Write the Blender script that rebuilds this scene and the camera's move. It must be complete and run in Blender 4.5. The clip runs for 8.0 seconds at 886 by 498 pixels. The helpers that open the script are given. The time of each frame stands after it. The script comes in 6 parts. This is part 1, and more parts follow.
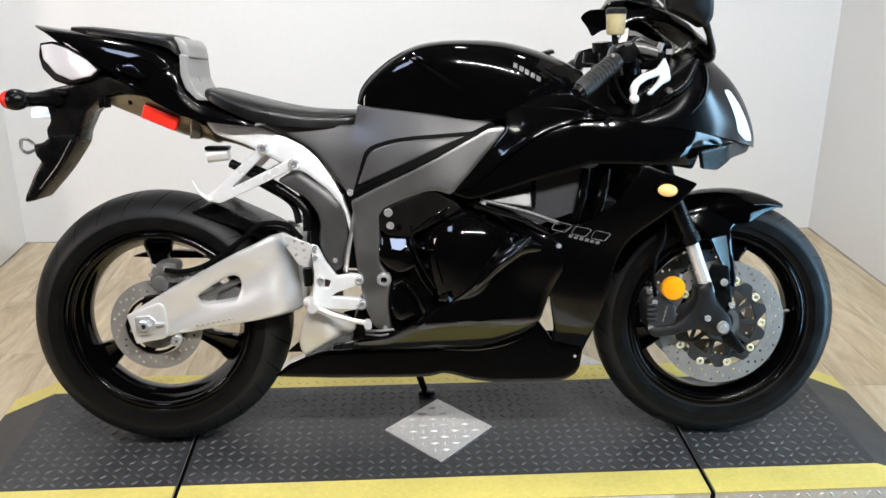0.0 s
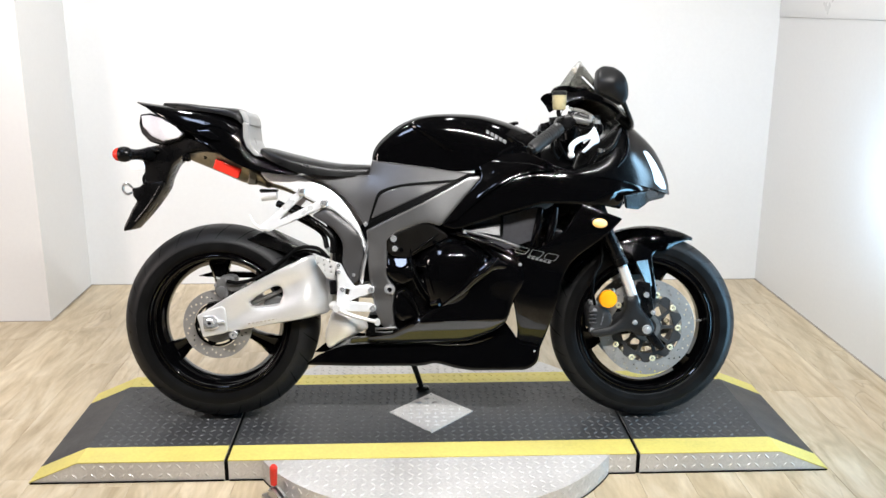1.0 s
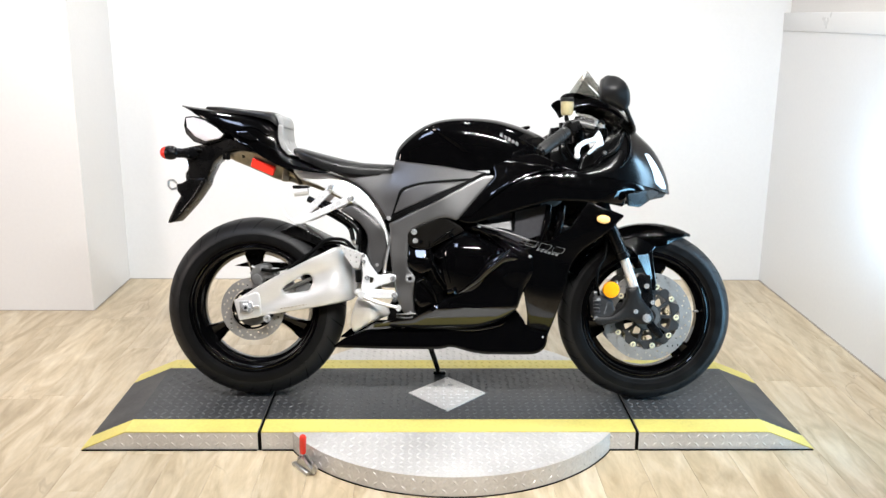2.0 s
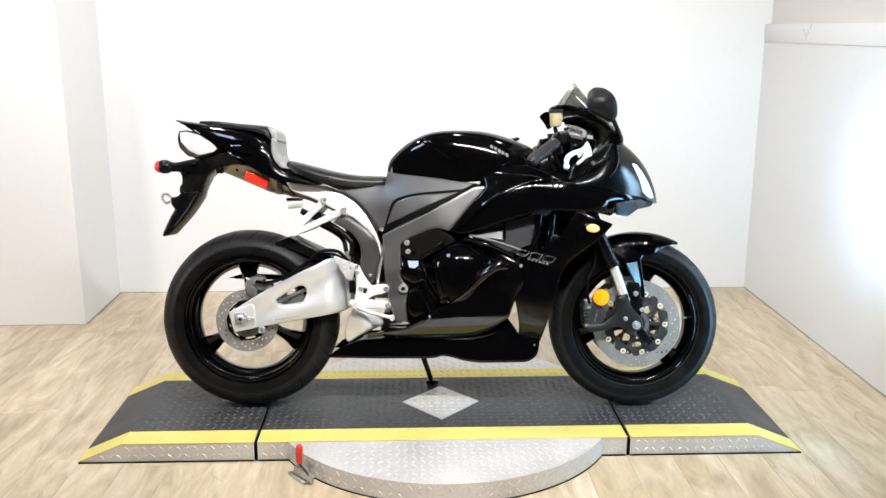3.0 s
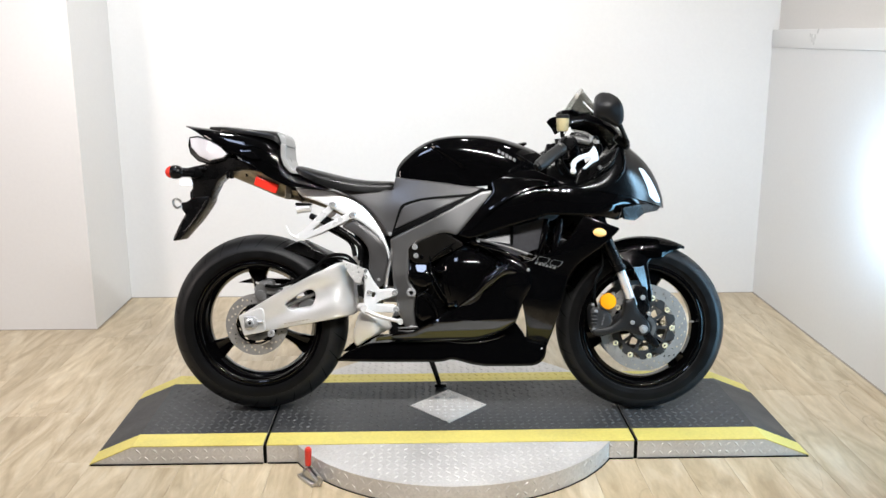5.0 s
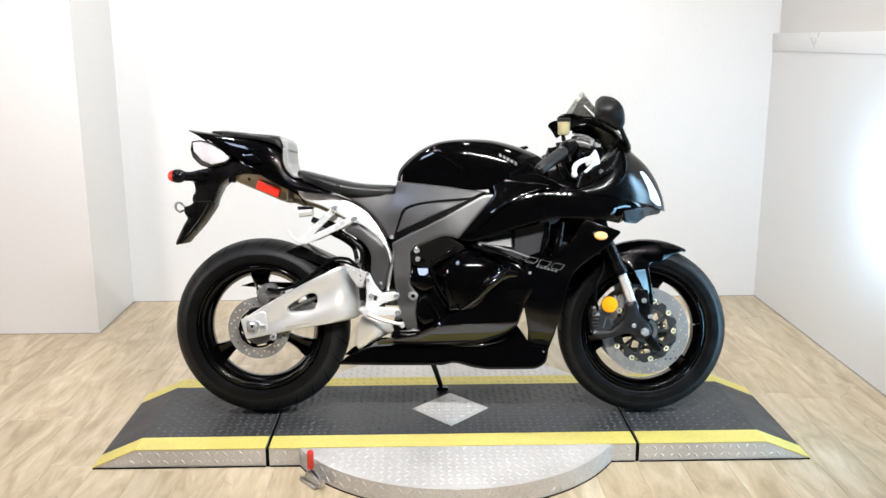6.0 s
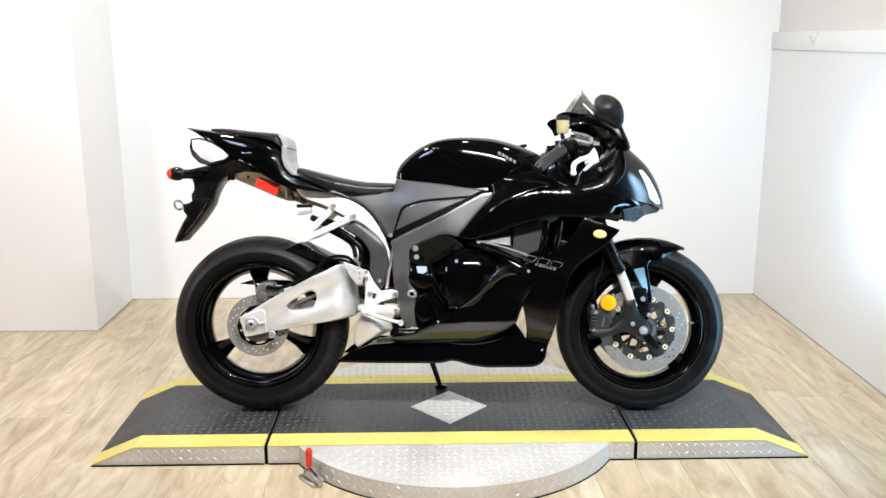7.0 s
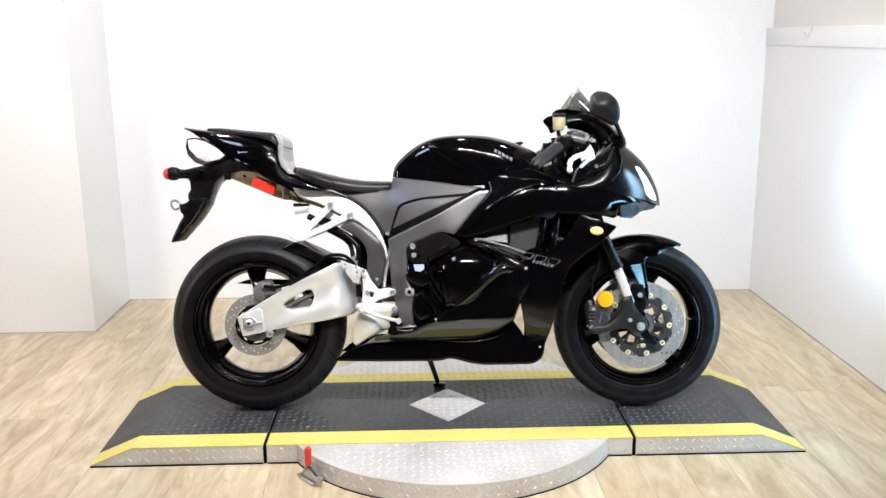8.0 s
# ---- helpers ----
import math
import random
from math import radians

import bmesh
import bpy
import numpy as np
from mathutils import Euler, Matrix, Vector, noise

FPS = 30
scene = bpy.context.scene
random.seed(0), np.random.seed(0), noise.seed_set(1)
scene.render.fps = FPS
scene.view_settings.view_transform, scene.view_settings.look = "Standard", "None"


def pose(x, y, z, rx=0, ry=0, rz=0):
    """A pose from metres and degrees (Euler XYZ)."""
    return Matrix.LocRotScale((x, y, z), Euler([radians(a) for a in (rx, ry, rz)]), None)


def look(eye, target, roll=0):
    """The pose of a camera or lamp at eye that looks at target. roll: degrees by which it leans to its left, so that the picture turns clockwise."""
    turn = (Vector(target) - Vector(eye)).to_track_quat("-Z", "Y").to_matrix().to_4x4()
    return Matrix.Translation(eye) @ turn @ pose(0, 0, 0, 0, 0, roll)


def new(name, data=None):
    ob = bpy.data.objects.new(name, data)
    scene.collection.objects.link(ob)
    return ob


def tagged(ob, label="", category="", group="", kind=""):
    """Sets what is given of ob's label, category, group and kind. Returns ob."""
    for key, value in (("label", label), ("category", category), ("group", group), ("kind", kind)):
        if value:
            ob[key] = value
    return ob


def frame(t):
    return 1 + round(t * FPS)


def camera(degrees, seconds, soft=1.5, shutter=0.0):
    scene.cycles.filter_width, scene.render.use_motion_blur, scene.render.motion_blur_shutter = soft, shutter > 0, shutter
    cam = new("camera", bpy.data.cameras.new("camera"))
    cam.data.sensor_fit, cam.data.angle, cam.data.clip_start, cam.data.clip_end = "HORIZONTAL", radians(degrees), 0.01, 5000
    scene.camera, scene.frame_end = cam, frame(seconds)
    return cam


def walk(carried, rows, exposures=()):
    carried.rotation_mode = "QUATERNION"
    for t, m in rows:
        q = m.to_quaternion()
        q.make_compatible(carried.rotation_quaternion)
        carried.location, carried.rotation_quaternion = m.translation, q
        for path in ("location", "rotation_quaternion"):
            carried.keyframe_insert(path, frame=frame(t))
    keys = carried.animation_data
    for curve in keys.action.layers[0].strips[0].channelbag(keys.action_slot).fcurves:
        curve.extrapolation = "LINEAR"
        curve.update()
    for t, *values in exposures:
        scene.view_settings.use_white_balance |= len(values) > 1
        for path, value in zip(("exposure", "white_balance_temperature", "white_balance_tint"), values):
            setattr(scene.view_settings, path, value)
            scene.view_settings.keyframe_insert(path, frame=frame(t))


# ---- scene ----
cam = camera(52.3, 8.0)
PATH = [
    (0, (-0.113, -2.025, 1.329), (-0.008, -0.155, 0.628), -0.0),
    (0.5, (-0.083, -2.439, 1.353), (0.025, -0.522, 0.793), -0.3),
    (1, (-0.09, -2.76, 1.381), (-0.008, -0.831, 0.859), 0.2),
    (1.2, (-0.06, -2.855, 1.383), (-0.046, -0.923, 0.867), 0.8),
    (2.3, (-0.105, -3.043, 1.391), (-0.054, -1.106, 0.898), 0.1),
    (2.5, (-0.114, -3.057, 1.391), (-0.058, -1.118, 0.904), -0.2),
    (3, (-0.114, -3.065, 1.396), (-0.043, -1.123, 0.921), 0.1),
    (3.5, (-0.108, -3.072, 1.394), (-0.039, -1.131, 0.918), -0.3),
    (4, (-0.109, -3.084, 1.392), (-0.046, -1.142, 0.916), -0.1),
    (4.5, (-0.108, -3.086, 1.39), (-0.044, -1.146, 0.906), -0.0),
    (5, (-0.107, -3.089, 1.392), (-0.058, -1.143, 0.932), -0.1),
    (6.5, (-0.109, -3.099, 1.392), (-0.063, -1.151, 0.941), -0.2),
    (7, (-0.106, -3.098, 1.393), (-0.059, -1.151, 0.937), -0.1),
    (7.5, (-0.109, -3.099, 1.393), (-0.059, -1.154, 0.933), -0.3),
    (8, (-0.112, -3.101, 1.391), (-0.055, -1.155, 0.932), -0.5),
]
EXPOSURES = [(0, -0.06), (0.5, 0.06), (1, 0.22), (2.5, 0.32), (3, 0.27), (3.5, 0.18), (4, 0.10), (4.5, 0.06), (5, 0.07), (6.5, 0.26), (7, 0.31), (7.5, 0.32), (8, 0.30)]
walk(cam, [(t, look(eye, target, roll)) for t, eye, target, roll in PATH], EXPOSURES)

# ---------------------------------------------------------------- world and light
world = bpy.data.worlds.new("world")
scene.world = world
world.use_nodes = True
world.node_tree.nodes["Background"].inputs[0].default_value = (0.55, 0.6, 0.7, 1)
world.node_tree.nodes["Background"].inputs[1].default_value = 0.005


def lamp(name, kind, eye, target, watts, colour=(1, 1, 1), size=0.1, size_y=0.0, cone=110, label=""):
    """A lamp of the shop or an added fill lamp, at eye, aimed at target."""
    data = bpy.data.lights.new(name, kind)
    data.energy, data.color = watts, colour
    if kind == "AREA":
        data.shape = "RECTANGLE" if size_y else "DISK"
        data.size = size
        if size_y:
            data.size_y = size_y
    if kind == "SPOT":
        data.shadow_soft_size, data.spot_size, data.spot_blend = size, radians(cone), 0.6
    ob = new(name, data)
    ob.matrix_world = look(eye, target)
    return ob


# a close row of small track spots over the mouth of the bay and a long ceiling panel
for i in range(-2, 8):
    x = -0.15 + 0.21 * i
    lamp("track_spot", "SPOT", (x, -2.05, 2.9), (1.85 - 0.45 * (i + 2), 1.2, 0.55), 55, (1.0, 0.985, 0.965), 0.028, cone=94)
# three fill spots over the bike, added to brighten the walls and floor
for i in range(3):
    x = -1.2 + 1.2 * i
    lamp("fill_spot", "SPOT", (x, 0.45, 2.9), (x, 0.60, 0.0), (100, 34, 30)[i], (1.0, 0.985, 0.965), 0.09, cone=130)
lamp("ceiling_panel", "AREA", (-1.55, -1.15, 2.95), (-1.35, -0.55, 0.0), 22, (0.60, 0.72, 1.0), 0.45, 0.8)
# a cold lamp close to the side wall, outside the view
lamp("cold_panel", "AREA", (1.51, 0.10, 0.80), (1.735, 0.40, 0.79), 4.2, (0.50, 0.75, 1.0), 0.10, 0.20).data.spread = radians(140)
# unseen blue fills, added for the bright wall's reflection on nose and front wheel
lamp("blue_fill", "AREA", (1.71, -0.27, 0.92), (0.80, -0.02, 0.60), 2.6, (0.42, 0.72, 1.0), 0.22, 0.8).data.spread = radians(80)
lamp("blue_fill", "AREA", (1.70, -0.48, 0.42), (0.90, 0.0, 0.42), 4.5, (0.32, 0.68, 1.0), 0.40, 0.6).data.spread = radians(80)
# unseen warm fill, added to lift and tint the wall on the left
lamp("warm_fill", "AREA", (-2.45, -0.9, 1.35), (-2.1, 1.2, 0.95), 21, (1.0, 0.86, 0.80), 0.3, 0.6)

# ---------------------------------------------------------------- materials


def mat(name, base, rough=0.5, metal=0.0, vary=0.15, scale=8.0, fine=90.0, bump=0.0, stretch=(1, 1, 1), coat=0.0, rough_vary=0.08, other=None, per_object=0.0, spec=0.5):
    """A surface with two scales of variation in colour and gloss, and a fine relief."""
    m = bpy.data.materials.new(name)
    m.use_nodes = True
    nt = m.node_tree
    b = nt.nodes["Principled BSDF"]
    b.inputs["Metallic"].default_value = metal
    b.inputs["Specular IOR Level"].default_value = spec
    b.inputs["Coat Weight"].default_value = coat
    b.inputs["Coat Roughness"].default_value = 0.03
    tc = nt.nodes.new("ShaderNodeTexCoord")
    mp = nt.nodes.new("ShaderNodeMapping")
    mp.inputs["Scale"].default_value = stretch
    nt.links.new(tc.outputs["Object"], mp.inputs["Vector"])
    big, small = nt.nodes.new("ShaderNodeTexNoise"), nt.nodes.new("ShaderNodeTexNoise")
    for n, s, d in ((big, scale, 4), (small, fine, 3)):
        n.inputs["Scale"].default_value, n.inputs["Detail"].default_value = s, d
        nt.links.new(mp.outputs["Vector"], n.inputs["Vector"])
    mix = nt.nodes.new("ShaderNodeMix")
    mix.data_type = "RGBA"
    dark = other or tuple(c * (1 - vary) for c in base)
    light = base if other else tuple(min(1, c * (1 + vary)) for c in base)
    mix.inputs[6].default_value, mix.inputs[7].default_value = (*dark, 1), (*light, 1)
    add = nt.nodes.new("ShaderNodeMath")
    add.operation = "MULTIPLY_ADD"
    add.inputs[1].default_value = 0.45
    nt.links.new(small.outputs[0], add.inputs[0])
    half = nt.nodes.new("ShaderNodeMath")
    half.operation = "MULTIPLY"
    half.inputs[1].default_value = 0.55
    nt.links.new(big.outputs[0], half.inputs[0])
    nt.links.new(half.outputs[0], add.inputs[2])
    ramp = nt.nodes.new("ShaderNodeMapRange")
    ramp.inputs[1].default_value, ramp.inputs[2].default_value = 0.3, 0.7
    nt.links.new(add.outputs[0], ramp.inputs[0])
    nt.links.new(ramp.outputs[0], mix.inputs[0])
    out = mix.outputs[2]
    if per_object:
        info = nt.nodes.new("ShaderNodeObjectInfo")
        hsv = nt.nodes.new("ShaderNodeHueSaturation")
        r = nt.nodes.new("ShaderNodeMapRange")
        r.inputs[3].default_value, r.inputs[4].default_value = 1 - per_object, 1 + per_object
        nt.links.new(info.outputs["Random"], r.inputs[0])
        nt.links.new(r.outputs[0], hsv.inputs["Value"])
        nt.links.new(out, hsv.inputs["Color"])
        out = hsv.outputs[0]
    nt.links.new(out, b.inputs["Base Color"])
    rr = nt.nodes.new("ShaderNodeMapRange")
    rr.inputs[1].default_value, rr.inputs[2].default_value = 0.3, 0.7
    rr.inputs[3].default_value, rr.inputs[4].default_value = max(0.01, rough - rough_vary), min(1, rough + rough_vary)
    nt.links.new(big.outputs[0], rr.inputs[0])
    nt.links.new(rr.outputs[0], b.inputs["Roughness"])
    if bump:
        bp = nt.nodes.new("ShaderNodeBump")
        bp.inputs["Strength"].default_value, bp.inputs["Distance"].default_value = bump, 0.002
        nt.links.new(small.outputs[0], bp.inputs["Height"])
        nt.links.new(bp.outputs[0], b.inputs["Normal"])
    return m


def glow(m, colour, strength):
    """Gives a lamp's lens its own light."""
    b = m.node_tree.nodes["Principled BSDF"]
    b.inputs["Emission Color"].default_value, b.inputs["Emission Strength"].default_value = (*colour, 1), strength
    return m


def glass(m, weight, ior=1.45):
    b = m.node_tree.nodes["Principled BSDF"]
    b.inputs["Transmission Weight"].default_value, b.inputs["IOR"].default_value = weight, ior
    return m


WALL = mat("white wall paint", (0.69, 0.69, 0.687), 0.42, vary=0.025, scale=1.2, fine=60, bump=0.05, rough_vary=0.04)
BEIGE = mat("pale beige wall paint", (0.66, 0.64, 0.615), 0.5, vary=0.03, scale=1.5, fine=60, bump=0.05)
RAIL = mat("white gloss rail paint", (0.74, 0.74, 0.735), 0.35, vary=0.02, scale=3)
# colours of the unseen room, kept dark so that black paint reflects little
DIM = mat("dark unseen room wall", (0.042, 0.042, 0.042), 0.8, vary=0.25, scale=2)
CEIL = mat("dark unseen ceiling", (0.07, 0.07, 0.07), 0.9, vary=0.1, scale=3)
ALU = mat("bare aluminium tread plate", (0.62, 0.60, 0.58), 0.54, 0.55, vary=0.18, scale=6, fine=120, bump=0.08)
DECK = mat("worn dark grey deck paint", (0.033, 0.0335, 0.035), 0.46, vary=0.6, scale=4, fine=70, bump=0.10, rough_vary=0.12, spec=0.4)
WORN = mat("worn tread of the deck", (0.090, 0.090, 0.092), 0.48, 0.2, vary=0.45, scale=5, fine=50)
YELLOW = mat("yellow floor paint", (0.62, 0.525, 0.14), 0.5, vary=0.14, scale=9, fine=110, bump=0.05)
# base raised above the plate's own, to carry the lugs' glints
BRIGHT = mat("polished bare tread, brightened for glints", (0.76, 0.75, 0.74), 0.36, 0.6, vary=0.12, scale=30)
STEEL = mat("zinc steel", (0.55, 0.55, 0.55), 0.35, 1.0, vary=0.15, scale=30)
RED = mat("red vinyl grip", (0.62, 0.03, 0.015), 0.35, vary=0.08, scale=30)
SEAM = mat("wall-foot shadow line", (0.34, 0.31, 0.28), 0.7, vary=0.4, scale=5)
# real rubber, and the shade put into creases, gaps and tread grooves
RUBSHADE = mat("black rubber and shade strips", (0.0015, 0.0015, 0.0015), 0.5, vary=0.2, scale=30, spec=0.06)


def wood():
    """Bleached oak vinyl plank: long grain, knots and a tone for each plank."""
    m = bpy.data.materials.new("bleached oak plank")
    m.use_nodes = True
    nt = m.node_tree
    b = nt.nodes["Principled BSDF"]
    tc, info = nt.nodes.new("ShaderNodeTexCoord"), nt.nodes.new("ShaderNodeObjectInfo")
    shift = nt.nodes.new("ShaderNodeVectorMath")
    shift.operation = "MULTIPLY_ADD"
    comb = nt.nodes.new("ShaderNodeCombineXYZ")
    for i, k in enumerate((17.0, 31.0, 5.0)):
        mul = nt.nodes.new("ShaderNodeMath")
        mul.operation = "MULTIPLY"
        mul.inputs[1].default_value = k
        nt.links.new(info.outputs["Random"], mul.inputs[0])
        nt.links.new(mul.outputs[0], comb.inputs[i])
    shift.inputs[1].default_value = (1, 1, 1)
    nt.links.new(tc.outputs["Object"], shift.inputs[0])
    nt.links.new(comb.outputs[0], shift.inputs[2])
    mp = nt.nodes.new("ShaderNodeMapping")
    mp.inputs["Scale"].default_value = (1.0, 0.20, 1.0)
    nt.links.new(shift.outputs[0], mp.inputs["Vector"])
    big, grain = nt.nodes.new("ShaderNodeTexNoise"), nt.nodes.new("ShaderNodeTexNoise")
    for n, s, d, w in ((big, 11.0, 6, 1.6), (grain, 75.0, 6, 0.6)):
        n.inputs["Scale"].default_value, n.inputs["Detail"].default_value, n.inputs["Distortion"].default_value = s, d, w
        nt.links.new(mp.outputs[0], n.inputs["Vector"])
    ramp = nt.nodes.new("ShaderNodeValToRGB")
    ramp.color_ramp.elements[0].position, ramp.color_ramp.elements[0].color = 0.31, (0.38, 0.295, 0.18, 1)
    ramp.color_ramp.elements[1].position, ramp.color_ramp.elements[1].color = 0.70, (0.63, 0.545, 0.40, 1)
    mid = ramp.color_ramp.elements.new(0.5)
    mid.color = (0.515, 0.42, 0.28, 1)
    nt.links.new(big.outputs[0], ramp.inputs[0])
    mix = nt.nodes.new("ShaderNodeMix")
    mix.data_type, mix.blend_type = "RGBA", "MULTIPLY"
    mix.inputs[0].default_value = 0.28
    g2 = nt.nodes.new("ShaderNodeMapRange")
    g2.inputs[1].default_value, g2.inputs[2].default_value, g2.inputs[3].default_value = 0.3, 0.65, 0.55
    nt.links.new(grain.outputs[0], g2.inputs[0])
    nt.links.new(ramp.outputs[0], mix.inputs[6])
    nt.links.new(g2.outputs[0], mix.inputs[7])
    hsv = nt.nodes.new("ShaderNodeHueSaturation")
    r = nt.nodes.new("ShaderNodeMapRange")
    r.inputs[3].default_value, r.inputs[4].default_value = 0.92, 1.06
    nt.links.new(info.outputs["Random"], r.inputs[0])
    nt.links.new(r.outputs[0], hsv.inputs["Value"])
    # printed cracks and knots: thin dark veins, in a few places only
    vein, where = nt.nodes.new("ShaderNodeTexNoise"), nt.nodes.new("ShaderNodeTexNoise")
    for n, s, d, w in ((vein, 7.0, 3, 1.2), (where, 2.6, 2, 0.0)):
        n.inputs["Scale"].default_value, n.inputs["Detail"].default_value, n.inputs["Distortion"].default_value = s, d, w
        nt.links.new(mp.outputs[0], n.inputs["Vector"])
    off = nt.nodes.new("ShaderNodeMath")
    off.operation = "SUBTRACT"
    off.inputs[1].default_value = 0.5
    nt.links.new(vein.outputs[0], off.inputs[0])
    size = nt.nodes.new("ShaderNodeMath")
    size.operation = "ABSOLUTE"
    nt.links.new(off.outputs[0], size.inputs[0])
    thin = nt.nodes.new("ShaderNodeMapRange")
    thin.inputs[1].default_value, thin.inputs[2].default_value, thin.inputs[3].default_value, thin.inputs[4].default_value = 0.003, 0.014, 0.32, 0.0
    nt.links.new(size.outputs[0], thin.inputs[0])
    few = nt.nodes.new("ShaderNodeMapRange")
    few.inputs[1].default_value, few.inputs[2].default_value = 0.52, 0.64
    nt.links.new(where.outputs[0], few.inputs[0])
    both = nt.nodes.new("ShaderNodeMath")
    both.operation = "MULTIPLY"
    nt.links.new(thin.outputs[0], both.inputs[0])
    nt.links.new(few.outputs[0], both.inputs[1])
    knot = nt.nodes.new("ShaderNodeMix")
    knot.data_type = "RGBA"
    knot.inputs[7].default_value = (0.16, 0.11, 0.065, 1)
    nt.links.new(both.outputs[0], knot.inputs[0])
    nt.links.new(mix.outputs[2], knot.inputs[6])
    nt.links.new(knot.outputs[2], hsv.inputs["Color"])
    nt.links.new(hsv.outputs[0], b.inputs["Base Color"])
    b.inputs["Roughness"].default_value = 0.36
    bp = nt.nodes.new("ShaderNodeBump")
    bp.inputs["Strength"].default_value, bp.inputs["Distance"].default_value = 0.12, 0.001
    nt.links.new(grain.outputs[0], bp.inputs["Height"])
    nt.links.new(bp.outputs[0], b.inputs["Normal"])
    return m


WOOD = wood()

# ---------------------------------------------------------------- mesh tools


def part(name, bm, material, parent=None, label="", angle=35):
    """Links a bmesh as one mesh object, under a thing or a part."""
    me = bpy.data.meshes.new(name)
    bmesh.ops.recalc_face_normals(bm, faces=bm.faces)
    bm.to_mesh(me)
    bm.free()
    me.shade_smooth()
    me.set_sharp_from_angle(angle=radians(angle))
    me.materials.append(material)
    ob = new(name, me)
    ob.parent = parent
    return tagged(ob, label) if label else ob


def raw(name, verts, faces, material, parent=None, label=""):
    """The same from plain lists, for large joined meshes."""
    me = bpy.data.meshes.new(name)
    me.from_pydata(verts, [], faces)
    me.materials.append(material)
    ob = new(name, me)
    ob.parent = parent
    return tagged(ob, label) if label else ob


def add_box(bm, lo, hi, bevel=0.0):
    vs = [bm.verts.new((x, y, z)) for x in (lo[0], hi[0]) for y in (lo[1], hi[1]) for z in (lo[2], hi[2])]
    fs = [bm.faces.new([vs[i] for i in f]) for f in ((0, 1, 3, 2), (4, 6, 7, 5), (0, 4, 5, 1), (2, 3, 7, 6), (0, 2, 6, 4), (1, 5, 7, 3))]
    if bevel:
        es = list({e for f in fs for e in f.edges})
        bmesh.ops.bevel(bm, geom=es, offset=bevel, segments=2, affect="EDGES", profile=0.5)
    return bm


def box(lo, hi, bevel=0.0):
    return add_box(bmesh.new(), lo, hi, bevel)


def prism_y(outline, y0, y1, bevel=0.0):
    """A solid from an outline in x and z, from y0 to y1."""
    bm = bmesh.new()
    a = [bm.verts.new((x, y0, z)) for x, z in outline]
    b = [bm.verts.new((x, y1, z)) for x, z in outline]
    n = len(outline)
    bm.faces.new(a)
    bm.faces.new(b[::-1])
    for i in range(n):
        bm.faces.new((a[i], a[(i + 1) % n], b[(i + 1) % n], b[i]))
    if bevel:
        bmesh.ops.bevel(bm, geom=list(bm.edges), offset=bevel, segments=2, affect="EDGES")
    return bm


def lugs(x0, x1, y0, y1, place, keep=None, pitch=0.0265, long=0.0222, wide=0.0080, high=0.0021, turn=0):
    """Raised lugs of tread plate in rows that lean by turns, laid on by place(a, b, h)."""
    verts, faces = [], []
    nx, ny = int((x1 - x0) / pitch), int((y1 - y0) / pitch)
    for i in range(nx):
        for j in range(ny):
            cx, cy = x0 + (i + 0.5) * (x1 - x0) / nx, y0 + (j + 0.5) * (y1 - y0) / ny
            if keep and not keep(cx, cy):
                continue
            s = 1 if (i + j) % 2 else -1
            dx, dy = math.cos(radians(45 * s + turn)), math.sin(radians(45 * s + turn))
            n = len(verts)
            for p, q, h in ((-long / 2, 0, 0), (0, -wide / 2, 0), (long / 2, 0, 0), (0, wide / 2, 0), (-long / 4, 0, high), (long / 4, 0, high)):
                verts.append(place(cx + p * dx - q * dy, cy + p * dy + q * dx, h))
            faces += [tuple(n + k for k in f) for f in ((0, 1, 4), (1, 5, 4), (1, 2, 5), (2, 3, 5), (3, 4, 5), (3, 0, 4))]
    return verts, faces


# ---------------------------------------------------------------- the bay
BACK, RIGHT, LEFT, JOG, CEILZ = 1.695, 1.735, -1.69, 1.15, 3.0
FAR = -5.5


def structure(name, bm, material, label, category):
    return tagged(part(name, bm, material), label, category, kind="structure")


structure("wall_north", box((LEFT - 0.12, BACK, 0), (RIGHT + 0.12, BACK + 0.12, CEILZ)), WALL, "smooth white painted back wall of the photo bay", "wall")
# thin strips coloured for the shadow line at the foot of the walls
for k, (lo, hi) in enumerate((((LEFT, BACK - 0.003, 0.0), (RIGHT, BACK + 0.001, 0.003)), ((RIGHT - 0.004, -0.34, 0.0), (RIGHT + 0.001, BACK - 0.004, 0.006)), ((-3.3, JOG - 0.003, 0.0), (LEFT - 0.001, JOG + 0.001, 0.003)), ((LEFT - 0.001, JOG, 0.0), (LEFT + 0.003, BACK - 0.004, 0.003)))):
    structure("trim_%d" % (k + 1), box(lo, hi), SEAM, "thin strip coloured as the shadow line where the wall meets the floor", "trim")
structure("wall_jog", box((LEFT - 0.12, JOG + 0.12, 0), (LEFT, BACK, CEILZ)), WALL, "short white return wall beside the back wall", "wall")
structure("wall_west", box((-4.0, JOG, 0), (LEFT, JOG + 0.12, CEILZ)), WALL, "white painted wall set forward of the back wall", "wall")
structure("wall_east", box((RIGHT, -0.35, 0), (RIGHT + 0.12, BACK, 1.33)), WALL, "low white painted side wall under a rail", "wall")
structure("wall_east_upper", box((RIGHT + 0.03, -0.35, 1.4205), (RIGHT + 0.12, BACK, CEILZ)), BEIGE, "pale beige upper side wall set back over the rail", "wall")
structure("trim", box((RIGHT - 0.006, -0.35, 1.3305), (RIGHT + 0.12, BACK - 0.003, 1.420), 0.004), RAIL, "white painted ledge rail along the side wall", "trim")
